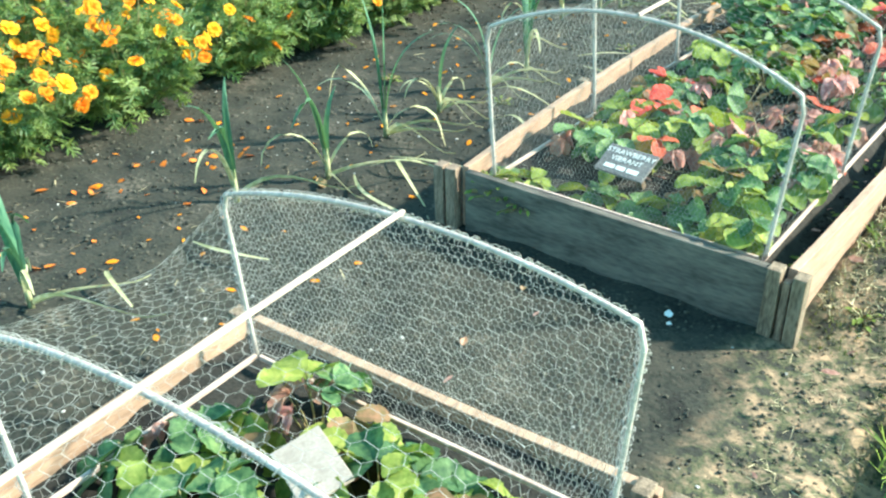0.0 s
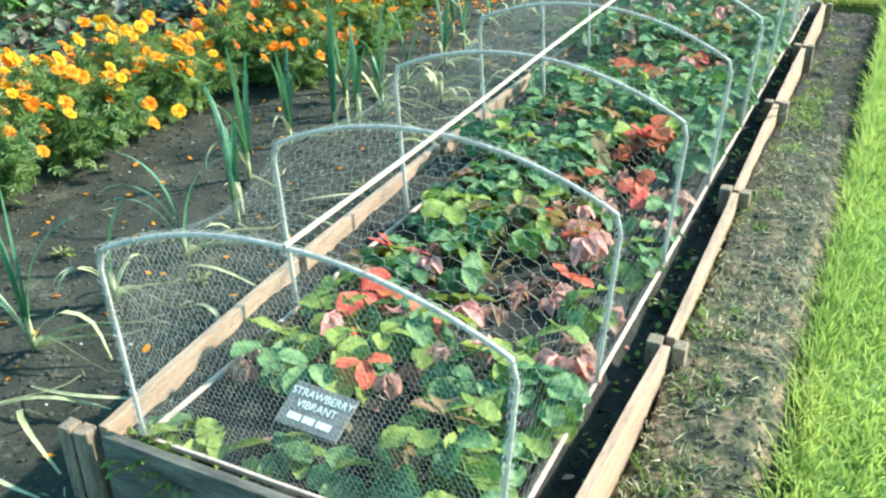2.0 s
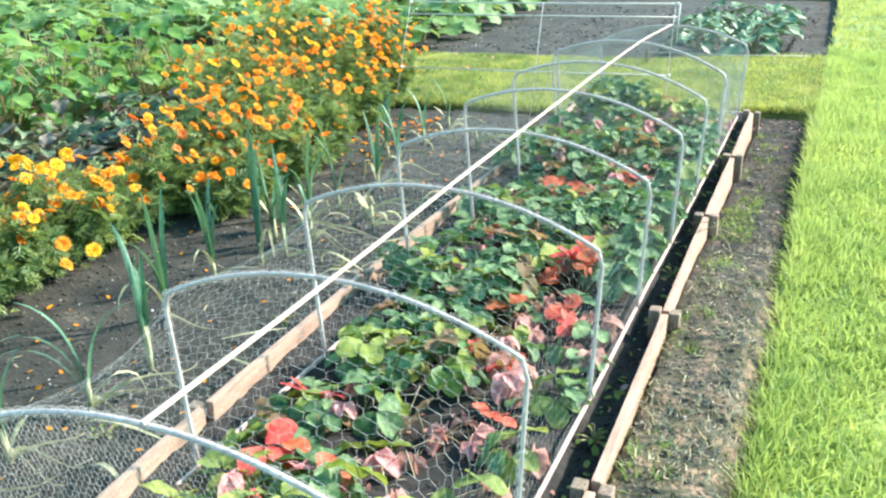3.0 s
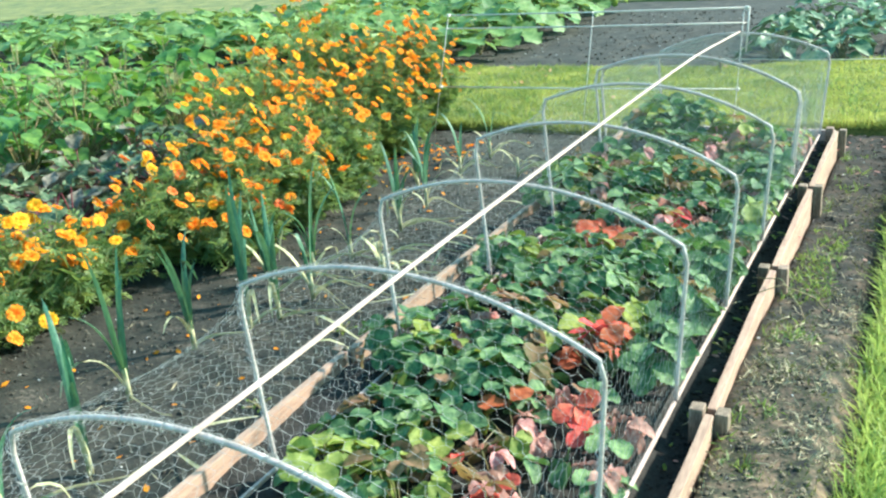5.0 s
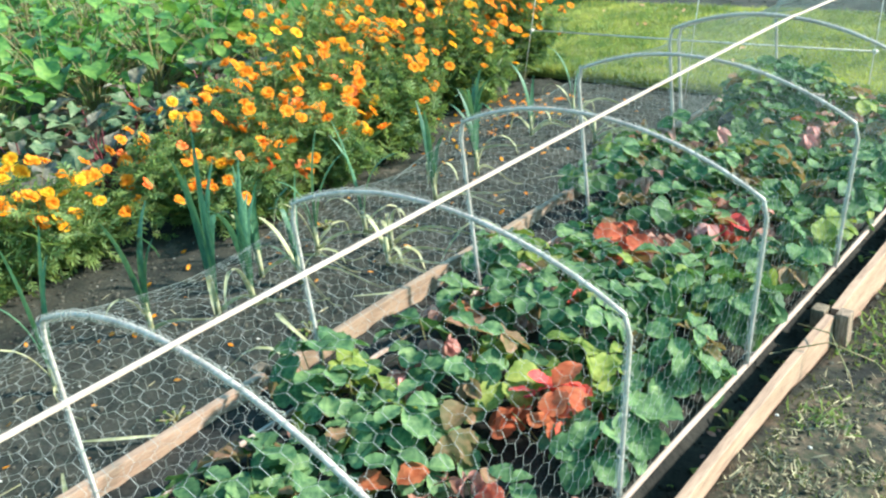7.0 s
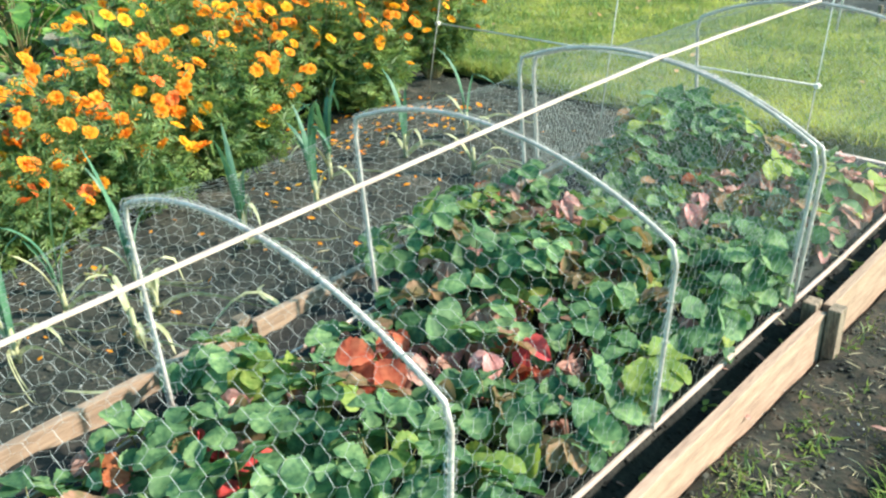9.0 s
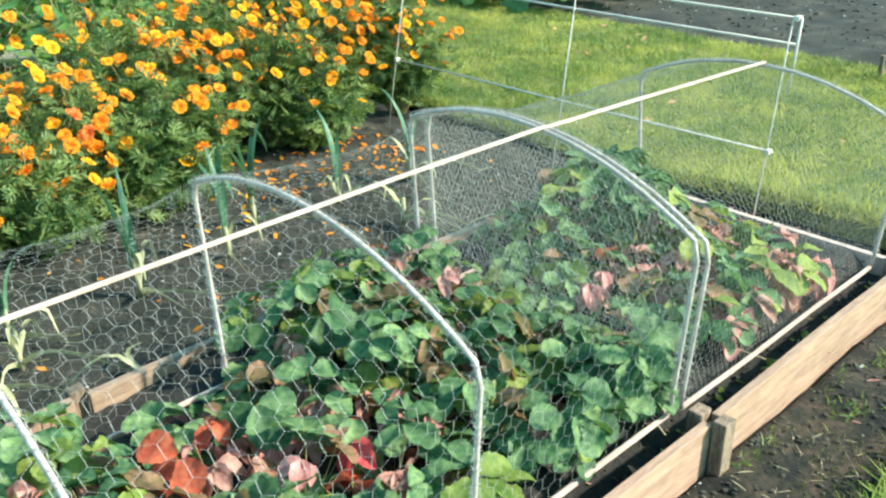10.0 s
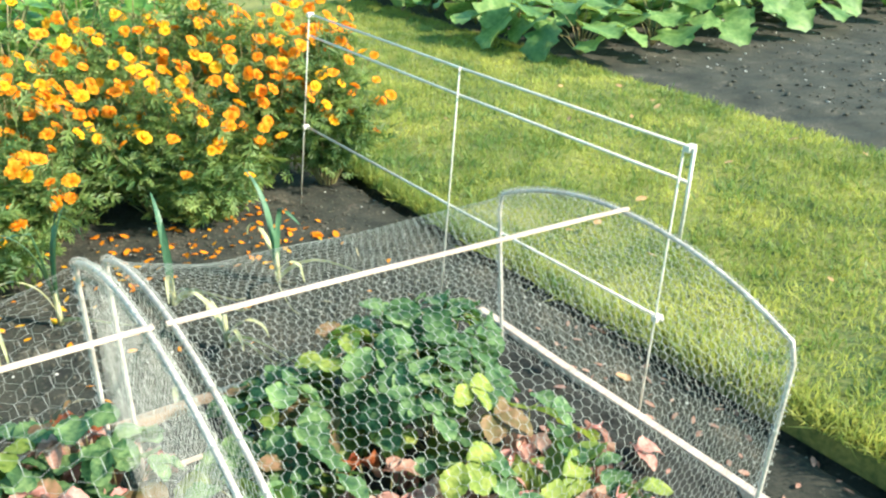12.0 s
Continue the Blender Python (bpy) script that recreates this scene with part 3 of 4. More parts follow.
def profile(xl, xr, xm, zb, zs, zr, n=26):
    """The hoop's line from the foot on the right over the top to the foot on the left."""
    half = (xr - xl) / 2
    pts = [(xr - FOOT * (1 - i / 6), zb + (zs - 0.03 - zb) * i / 6) for i in range(7)]
    for i in range(n + 1):
        x = xr - 0.012 - (xr - xl - 0.024) * i / n
        s = (x - (xl + xr) / 2) / half
        pts.append((x, zs + 0.012 + (zr - zs - 0.012) * (1 - abs(s) ** 2.1)))
    pts += [(xl + FOOT * i / 6, zs - 0.03 - (zs - 0.03 - zb) * i / 6) for i in range(7)]
    return pts


def netting_cage(ys, xl, xr, xm, label, cell, zb=0.19, zs=0.65, zr=0.79, ends=(True, True), turn=None, end_cell=0.014, sag=0.045, seed=0, lift=None, twist=(), end_rails=2, gauge=1.0):
    cage = thing("netting_cage", (0, 0, 0), label, "netting cage", "strawberry cages")
    if turn is not None:
        cage.matrix_basis = turn
    prof = profile(xl, xr, xm, zb, zs, zr)
    lift = lift or [0.0] * len(ys)

    def lifted(x, z, up):
        return z + up * np.clip((xr - x) / (xr - xl), 0, 1) * np.clip((z - zb) / (zs - zb), 0, 1)
    for k, y in enumerate(ys):
        hoop_me = mesh_of("hoop", *tube([(x, 0, float(lifted(x, z, lift[k]))) for x, z in prof], 0.0057, 8), PIPE)
        turn_by = dict(twist).get(k, random.uniform(-0.6, 0.6))
        hoop = put("hoop", hoop_me, cage, Matrix.Translation((xm, y, 0)) @ Matrix.Rotation(radians(turn_by), 4, "Z") @ Matrix.Translation((-xm, 0, 0)))
        line = np.array([(x, 0.0, float(lifted(x, z, lift[k]))) for x, z in prof])
        run = np.r_[0, np.cumsum(np.linalg.norm(np.diff(line, axis=0), axis=1))]
        s = np.arange(0, run[-1], 0.0035)
        mid = np.stack([np.interp(s, run, line[:, i]) for i in range(3)], 1)
        way = np.gradient(mid, axis=0)
        way /= np.linalg.norm(way, axis=1)[:, None]
        out = np.cross(way, (0, 1.0, 0))
        rings = []
        for phase, pitch in ((0.0, 0.026), (2.0, 0.034), (4.0, 0.021)):
            a = 2 * np.pi * s / pitch + phase + vnoise(s, s * 0 + k, 20.0, seed)
            rad = 0.0078 + 0.003 * (1 + vnoise(s, s * 0 + phase, 30.0, seed + k))
            rings.append(mid + (np.cos(a) * rad)[:, None] * out + np.c_[s * 0, np.sin(a) * rad, s * 0])
        put("lacing_wire", wire_mesh("lacing_wire", np.concatenate([q[:-1] for q in rings]), np.concatenate([q[1:] for q in rings]), np.full(3 * (len(s) - 1), 0.0005), WIRE), hoop, None, "crumpled netting wire laced round the hoop")
    y0, y1 = ys[0], ys[-1]
    ridge = box_bm(xm - 0.0046, xm + 0.0046, y0 - 0.012, y1 + 0.012, zr + 0.004, zr + 0.012, 0.002, 0.004, 8, seed)
    for v in ridge.verts:
        v.co.z += 0.5 * np.interp(v.co.y, ys, lift)
    part("ridge_batten", ridge, BATTEN, cage, "pale pinkish wooden ridge batten")
    for x in (xr - FOOT - 0.006, xl + FOOT - 0.004):
        part("base_rail", box_bm(x, x + 0.010, y0, y1, zb - 0.008, zb + 0.005, 0.003, 0.004, 8, seed + 3), BATTEN, cage)
    for y in (y0 - 0.012, y1 - 0.004)[:end_rails]:
        part("base_rail", box_bm(xl + FOOT + 0.014, xr - FOOT - 0.014, y, y + 0.010, zb - 0.008, zb + 0.005, 0.003, 0.004, 4, seed + 4), BATTEN, cage)
    # cover
    P = np.array(prof)
    seg = np.r_[0, np.cumsum(np.hypot(*np.diff(P, axis=0).T))]
    total = seg[-1]
    hy = np.array(ys)

    def place(uv):
        y, s = uv[:, 0], uv[:, 1]
        x, z = np.interp(s, seg, P[:, 0]), np.interp(s, seg, P[:, 1])
        i = np.clip(np.searchsorted(hy, y) - 1, 0, len(hy) - 2)
        f = np.clip((y - hy[i]) / (hy[i + 1] - hy[i]), 0, 1)
        z = lifted(x, z, np.interp(y, hy, lift))
        dip = np.sin(np.pi * f) ** 0.8 * (1 + 0.5 * vnoise(y, s, 3.0, seed))
        away = np.clip(np.abs(x - xm) / ((xr - xl) / 2), 0, 1)
        low = np.clip((z - zb) / (zs - zb), 0, 1)
        deep = sag * np.where(x < xm, 1.3, 0.55)
        z = z - deep * dip * away * low + 0.006 + 0.006 * vnoise(y, s, 9.0, seed + 1)
        side = np.sign(x - xm)
        x = x - side * deep * 0.7 * dip * low * np.clip((away - 0.8) * 5, 0, 1) + side * 0.006 + 0.006 * vnoise(y, s, 8.0, seed + 2)
        return np.c_[x, y + 0.004 * vnoise(y, s, 11.0, seed + 3), z]
    A, B, T = hexagons(y1, total, cell, y0, 0.0)
    put("cover_netting", wire_mesh("cover_netting", place(A), place(B), gauge * np.where(T, 0.0004, 0.00024), WIRE), cage, None, "hexagonal galvanised wire netting")
    for wanted, y in zip(ends, (y0 - 0.01, y1 + 0.01)):
        if not wanted:
            continue
        A, B, T = hexagons(xr, zr, end_cell, xl, zb)
        mx = (A[:, 0] + B[:, 0]) / 2
        arc = np.interp(mx, P[::-1, 0], np.maximum(P[::-1, 1], zs))
        mz = (A[:, 1] + B[:, 1]) / 2
        inset = FOOT * np.clip(1 - (mz - zb) / (zs - zb), 0, 1)
        ok = (mz < arc) & (mx > xl + inset) & (mx < xr - inset)
        up = float(np.interp(y, ys, lift))
        to3 = lambda q: np.c_[q[:, 0], y + 0.006 * vnoise(q[:, 0], q[:, 1], 6, seed + 7), lifted(q[:, 0], q[:, 1], up)]
        put("end_netting", wire_mesh("end_netting", to3(A[ok]), to3(B[ok]), np.where(T[ok], 0.0004, 0.00027), WIRE), cage, None, "fine wire netting closing the end")
    return cage


HOOPS = (0.066, 0.718, 1.409, 2.106, 2.801, 3.492, 4.195)
netting_cage(HOOPS, -1.045, -0.075, -0.54, "long hooped cage of wire netting over the strawberries", 0.040, zb=0.18, zs=0.645, zr=0.778, ends=(True, True), seed=3, lift=(0.015, 0.03, 0.055, 0.065, 0.085, 0.09, 0.09))
netting_cage((4.245, 5.325), -1.035, -0.07, -0.565, "short hooped cage of fine wire netting", 0.021, zb=0.18, zs=0.63, zr=0.757, end_cell=0.02, sag=0.06, seed=9, lift=(0.10, 0.01), twist=((0, -1.0),), end_rails=1, gauge=1.2)
netting_cage((-1.95, -1.32, -0.70, -0.10), -0.95, 0.05, -0.45, "hooped wire netting cage on the neighbouring bed", 0.034, zs=0.64, zr=0.725, turn=TURN_A, end_cell=0.0145, seed=15, lift=(-0.04, -0.04, -0.04, -0.04))


# ---- slate name plates ----
def sign(m, lines, label, bars=1, face=None):
    s = thing("name_plate", (0, 0, 0), label, "plant sign")
    s.matrix_basis = m
    plate = part("plate", box_bm(-0.085, 0.085, -0.055, 0.055, -0.004, 0.004, 0.002), face or SLATE, s)
    part("peg", box_bm(-0.012, 0.012, 0.03, 0.05, -0.16, -0.005, 0.002), STAKE, s)
    y = 0.022
    for text in lines:
        cu = bpy.data.curves.new("writing", "FONT")
        cu.body, cu.size, cu.align_x, cu.extrude = text, 0.027, "CENTER", 0.0004
        tmp = bpy.data.objects.new("writing", cu)
        scene.collection.objects.link(tmp)
        me = bpy.data.meshes.new_from_object(tmp.evaluated_get(bpy.context.evaluated_depsgraph_get()))
        bpy.data.objects.remove(tmp)
        me.materials.clear()
        me.materials.append(CHALK)
        put("writing", me, plate, Matrix.Translation((0, y, 0.0052)), "white painted capitals")
        y -= 0.028
    for k in range(bars):
        for x0, x1 in ((-0.06, -0.025), (-0.018, 0.012), (0.02, 0.058)):
            part("writing_bar", box_bm(x0, x1, y - 0.004, y + 0.012, 0.0042, 0.0052, 0), CHALK, plate)
        y -= 0.024
    return s


sign(Matrix.Translation((-0.62, 0.215, 0.275)) @ Matrix.Rotation(radians(-4), 4, "Z") @ Matrix.Rotation(radians(26), 4, "X") @ Matrix.Scale(1.02, 4), ("STRAWBERRY", "VIBRANT"), "small dark slate plate with white plant name")
sign(Matrix.Translation((-0.47, -1.32, 0.27)) @ Matrix.Rotation(radians(-22), 4, "Z") @ Matrix.Rotation(radians(14), 4, "X"), (), "small name plate coloured pale for the glare on it", 0, PALE_PLATE)


# ---- crumbs and litter on the bed ----
def on_bed(x, y):
    return bed_relief(x, y, BED_Z, 40) + 0.03 * np.clip((y - 3.9) / 0.5, 0, 1) + HOLLOW * np.clip((x + 0.17) / 0.05, 0, 1)


lumps("bed_crumbs", 2200, -0.17, -0.02, 0.05, 5.3, 0.003, 0.012, BED_SOIL, 19, "dark clods in the hollow along the board", on_bed)
lumps("bed_crumbs", 5200, -1.05, -0.04, 0.05, 5.38, 0.002, 0.008, BED_SOIL, 17, "crumbs and small clods on the bed soil", on_bed)
litter("bed_litter", 260, -1.0, -0.04, 0.05, 5.35, 0.016, LEAF_P, 28, "scraps of withered leaves on the bed soil", on_bed, 0.45)
litter("bed_litter", 300, -1.0, -0.04, 0.05, 5.35, 0.022, STRAW, 29, "thin dry stalks on the bed soil", on_bed, 0.05)
litter("bed_litter", 90, -0.10, -0.035, 0.05, 5.35, 0.018, LEAF_Y, 30, "small green leaves along the board", on_bed, 0.5)


# ---- strawberries ----
def strawberry_leaf(mat, seed):
    """Three oval leaflets with saw-toothed edges, folded along the rib."""
    rng = random.Random(seed)
    pieces = []
    for a in (-72 + rng.uniform(-8, 8), 0, 72 + rng.uniform(-8, 8)):
        L = rng.uniform(0.062, 0.08) * (1 if abs(a) < 20 else 0.93)
        lf = leaf_shape(L, L * rng.uniform(0.76, 0.9), 1, 0, rng.uniform(0.15, 0.5), rng.uniform(0.0, 0.35), 0.03, 0, 12, 4, seed + int(a), True)
        pieces.append(turned(lf, Matrix.Rotation(radians(a), 4, "Z") @ Matrix.Translation((0, 0.006, 0)) @ Matrix.Rotation(radians(rng.uniform(-22, 16)), 4, "X") @ Matrix.Rotation(radians(rng.uniform(-16, 16)), 4, "Y")))
    return mesh_of("leaf", *merge(pieces), mat)


def wilted_leaf(mat, seed):
    """Leaflets that droop and roll in on themselves."""
    rng = random.Random(seed)
    pieces = []
    for a in (-50 + rng.uniform(-12, 12), 5, 60 + rng.uniform(-12, 12)):
        L = rng.uniform(0.052, 0.072)
        lf = leaf_shape(L, L * rng.uniform(0.6, 0.8), 1, 0, rng.uniform(0.3, 0.9), rng.uniform(0.3, 0.8), 0.06, 0, 10, 4, seed + int(a), True)
        pieces.append(turned(lf, Matrix.Rotation(radians(a), 4, "Z") @ Matrix.Rotation(radians(rng.uniform(-25, 10)), 4, "X")))
    return mesh_of("leaf", *merge(pieces), mat)


S_LEAVES = {"g": [strawberry_leaf(LEAF_G, i) for i in range(6)], "y": [strawberry_leaf(LEAF_Y, 10 + i) for i in range(3)], "o": [strawberry_leaf(LEAF_O, 40 + i) for i in range(3)] + [wilted_leaf(LEAF_O, 45)],
            "r": [strawberry_leaf(LEAF_R, 20 + i) for i in range(2)] + [wilted_leaf(LEAF_R, 25)], "p": [wilted_leaf(LEAF_P, 30 + i) for i in range(4)]}


S_STALK = mesh_of("stalk", *tube([(0, 0, 0), (0.006, 0, 0.5), (0, 0, 1)], 0.0017, 4, False), STALK)


def strawberry(x, y, n, height, reach, mixture, label, seed, turn=None):
    rng = random.Random(seed)
    plant = thing("strawberry_plant", (x, y, bed_z(y) - 0.005), label, "strawberry plant", "strawberry plants")
    if turn is not None:
        plant.matrix_basis = turn @ Matrix.Translation((x, y, BED_Z - 0.005))
    n = round(n * (1.1 if 2 * (mixture.count("r") + mixture.count("p")) >= len(mixture) else 1.4))
    for k in range(n):
        kind = rng.choice(mixture)
        if kind == "p" and 3.2 < y < 4.3 and rng.random() < 0.25:
            kind = "g"
        elif kind == "g" and rng.random() < 0.18:   # here and there a leaf is yellowing or bronzed
            kind = rng.choice("yoo")
        elif kind == "r" and "p" in mixture and rng.random() < 0.5:
            kind = rng.choice("op")
        a = 2.4 * k + rng.uniform(-0.5, 0.5)
        q = math.sqrt((k + 0.4) / n)
        r = reach * q * rng.uniform(0.75, 1.15)
        h = height * (1.08 - 0.55 * q * q) * rng.uniform(0.75, 1.1)
        if kind == "p":
            h *= 0.85
        if turn is None:   # the leaves keep inside the netting
            if math.cos(a) > 0.05:
                r = min(r, max(0.02, -0.165 - x) / math.cos(a))
            if math.sin(a) < -0.05:
                r = min(r, max(0.02, y - 0.14) / -math.sin(a))
        tip = Vector((r * math.cos(a), r * math.sin(a), h))
        put("stalk", S_STALK, plant, Matrix.LocRotScale((0.006 * math.cos(a), 0.006 * math.sin(a), -0.01), Vector((0, 0, 1)).rotation_difference(tip), (1, 1, tip.length + 0.012)))
        m = Matrix.Translation(tip) @ Matrix.Rotation(a - math.pi / 2 + rng.uniform(-0.6, 0.6), 4, "Z") @ Matrix.Rotation(rng.uniform(-0.55, 0.25) - 0.25 * q, 4, "X") @ Matrix.Rotation(rng.uniform(-0.35, 0.35), 4, "Y") @ Matrix.Scale(rng.uniform(0.85, 1.4) * (0.85 if kind == "p" else 1), 4)
        put("leaf", rng.choice(S_LEAVES[kind]), plant, m)
    return plant


LUSH, MIXED, TURNING, FADED = "gggggggggy", "ggggggyyyp", "gggyyyyrp", "ggypprp"
LABELS = {LUSH: "lush dark green strawberry plant in the bed", MIXED: "green strawberry plant with a few reddened leaves",
          TURNING: "strawberry plant turning yellow and red", FADED: "withering strawberry plant with pink and brown leaves"}
# x, y, leaves, height, reach, leaf colours
PLANTS = [
    (-0.96, 0.48, 8, 0.11, 0.12, "ggyyrp"), (-0.84, 0.74, 8, 0.13, 0.12, "ggyyrp"), (-0.64, 0.66, 9, 0.13, 0.13, "ggyrp"), (-0.74, 0.44, 8, 0.12, 0.12, "ggyy"), (-0.96, 0.10, 5, 0.05, 0.09, "yyg"),
    (-0.32, 0.30, 10, 0.14, 0.13, "ggyy"), (-0.34, 0.55, 9, 0.14, 0.13, "ggggyy"), (-0.15, 0.52, 8, 0.14, 0.11, "gggyyp"), (-0.20, 0.14, 6, 0.10, 0.11, "ggy"), (-0.18, 0.76, 6, 0.12, 0.10, "gyprp"), (-0.72, 0.14, 3, 0.04, 0.07, "yg"), (-0.44, 0.16, 4, 0.05, 0.08, "yg"),
    (-0.94, 1.04, 9, 0.13, 0.13, "gggyr"), (-0.74, 1.12, 7, 0.12, 0.13, "ggyyp"), (-0.50, 1.08, 4, 0.05, 0.13, "ppg"), (-0.37, 1.10, 5, 0.08, 0.10, "rpp"), (-0.15, 1.05, 4, 0.09, 0.09, "gyp"), (-0.60, 0.92, 3, 0.05, 0.10, "pyg"),
    (-0.86, 1.42, 11, 0.15, 0.15, "ggggyy"), (-0.62, 1.40, 11, 0.15, 0.15, "ggggy"), (-0.36, 1.38, 6, 0.15, 0.10, "rrrp"), (-0.17, 1.36, 5, 0.10, 0.10, "gyp"),
    (-0.90, 1.68, 11, 0.15, 0.15, LUSH), (-0.66, 1.66, 9, 0.12, 0.14, "gggyp"), (-0.46, 1.60, 6, 0.10, 0.11, "rrpg"), (-0.48, 1.78, 6, 0.11, 0.11, "rpgy"), (-0.18, 1.66, 5, 0.09, 0.11, "pgp"),
    (-0.88, 2.02, 13, 0.17, 0.16, LUSH), (-0.62, 1.98, 13, 0.17, 0.16, LUSH), (-0.35, 1.92, 6, 0.13, 0.11, "rpgp"), (-0.16, 1.86, 6, 0.11, 0.10, "ppgr"),
    (-0.92, 2.38, 10, 0.15, 0.15, "ggppr"), (-0.64, 2.32, 13, 0.18, 0.16, LUSH), (-0.37, 2.24, 7, 0.18, 0.10, "rrgr"), (-0.18, 2.26, 10, 0.17, 0.12, LUSH), (-0.42, 2.46, 8, 0.15, 0.13, "ggyp"),
    (-0.94, 2.66, 10, 0.15, 0.15, "ggrpg"), (-0.76, 2.72, 9, 0.17, 0.14, "ggprg"), (-0.52, 2.66, 13, 0.20, 0.16, LUSH), (-0.20, 2.62, 11, 0.19, 0.13, "gggggp"),
    (-0.94, 2.98, 10, 0.13, 0.15, "ggypp"), (-0.68, 2.98, 12, 0.18, 0.16, LUSH), (-0.42, 2.94, 13, 0.20, 0.16, LUSH), (-0.18, 2.96, 11, 0.18, 0.12, LUSH),
    (-0.92, 3.28, 10, 0.13, 0.14, "ggypp"), (-0.66, 3.24, 8, 0.15, 0.13, "grrpp"), (-0.38, 3.24, 10, 0.14, 0.14, "gggy"), (-0.18, 3.28, 9, 0.15, 0.12, "ggyg"), (-0.36, 3.42, 6, 0.11, 0.11, "rppg"),
    (-0.92, 3.56, 10, 0.14, 0.14, "ggypp"), (-0.66, 3.52, 8, 0.18, 0.13, "pppppr"), (-0.54, 3.60, 7, 0.17, 0.11, "pprg"), (-0.32, 3.62, 6, 0.12, 0.12, "pgyp"), (-0.16, 3.58, 8, 0.15, 0.11, "gggy"),
    (-0.94, 3.90, 13, 0.19, 0.15, LUSH), (-0.70, 3.86, 15, 0.22, 0.16, LUSH), (-0.45, 3.88, 14, 0.21, 0.15, LUSH), (-0.20, 3.88, 13, 0.19, 0.13, "ggggggp"),
    (-0.94, 4.20, 8, 0.18, 0.13, "ggrp"), (-0.70, 4.18, 9, 0.15, 0.14, "ggpyp"), (-0.45, 4.18, 10, 0.15, 0.14, "ggyp"), (-0.20, 4.18, 12, 0.18, 0.12, LUSH), (-0.32, 4.32, 7, 0.14, 0.12, "gyp"),
    (-0.86, 4.58, 15, 0.22, 0.17, LUSH), (-0.66, 4.48, 9, 0.15, 0.14, "ggyg"), (-0.54, 4.66, 8, 0.16, 0.12, "rpgppp"), (-0.36, 4.56, 9, 0.14, 0.14, "gyggp"), (-0.18, 4.56, 8, 0.13, 0.12, "gppy"),
    (-0.88, 4.84, 18, 0.28, 0.18, LUSH), (-0.70, 4.92, 18, 0.29, 0.18, LUSH), (-0.92, 5.08, 16, 0.28, 0.16, LUSH), (-0.46, 4.82, 9, 0.16, 0.13, "gpgpy"), (-0.24, 4.82, 9, 0.14, 0.13, "gppyg"),
    (-1.00, 2.06, 9, 0.19, 0.13, LUSH), (-1.02, 2.98, 6, 0.17, 0.09, LUSH), (-1.04, 3.74, 11, 0.23, 0.16, LUSH), (-1.05, 3.98, 11, 0.23, 0.16, "ggggp"), (-1.03, 4.16, 10, 0.22, 0.14, "ggpgr"),
    (-0.78, 4.04, 6, 0.27, 0.13, "ppr"), (-0.56, 4.02, 6, 0.25, 0.13, "pppg"), (-0.62, 3.78, 5, 0.26, 0.12, "ppg"), (-0.84, 3.68, 5, 0.24, 0.13, "pp"),
    (-0.50, 3.36, 7, 0.17, 0.14, "pprpg"), (-0.26, 3.44, 6, 0.16, 0.12, "ppg"), (-0.44, 3.58, 6, 0.19, 0.12, "pppppr"), (-0.74, 3.40, 5, 0.18, 0.12, "prp"),
    (-0.30, 4.70, 7, 0.17, 0.13, "ppgppr"), (-0.16, 4.72, 5, 0.15, 0.10, "ppy"), (-0.38, 4.94, 6, 0.16, 0.13, "ppyg"), (-0.20, 4.96, 6, 0.15, 0.11, "ppyp"), (-0.56, 4.52, 6, 0.18, 0.12, "ppg"),
    (-0.90, 0.60, 5, 0.17, 0.13, "rpyg"), (-0.66, 0.54, 5, 0.16, 0.14, "yyyrp"), (-0.46, 0.66, 4, 0.15, 0.12, "yyp"),
    (-0.50, 5.04, 10, 0.17, 0.14, "ggyyp"), (-0.30, 5.06, 8, 0.13, 0.13, "gpyp"), (-0.15, 5.12, 6, 0.11, 0.10, "ppyg"), (-0.42, 5.22, 5, 0.11, 0.10, "pgp"),
]
for i, (x, y, n, h, reach, mixture) in enumerate(PLANTS):
    y -= 0.03 * max(y - 3.5, 0)
    if -0.99 < x < -0.85 and y < 3.6:   # the plants along the far board are smaller
        x, h, reach = x + 0.04, h * 0.8, reach * 0.85
    r = mixture.count("r") + mixture.count("p")
    x = min(x, -0.19)
    label = LABELS.get(mixture) or (LABELS[FADED] if r * 2 > len(mixture) else LABELS[MIXED] if r else "young yellow-green strawberry plant")
    strawberry(x, y, n, h, reach, mixture, label, 100 + i)
for i, (x, y, n, h, reach, mixture) in enumerate([(-0.62, -0.22, 13, 0.15, 0.14, "yyyygp"), (-0.36, -0.34, 13, 0.15, 0.14, "yyyyg"), (-0.18, -0.30, 9, 0.12, 0.12, "yyg"), (-0.82, -0.46, 9, 0.1, 0.13, "gyp"), (-0.62, -0.56, 12, 0.13, 0.15, "ggy"), (-0.3, -0.7, 12, 0.14, 0.15, "ggy"), (-0.78, -0.9, 12, 0.14, 0.15, "ggy")]):
    strawberry(x, y, n, h, reach, mixture, "sunlit yellow-green strawberry plant", 300 + i, TURN_A)
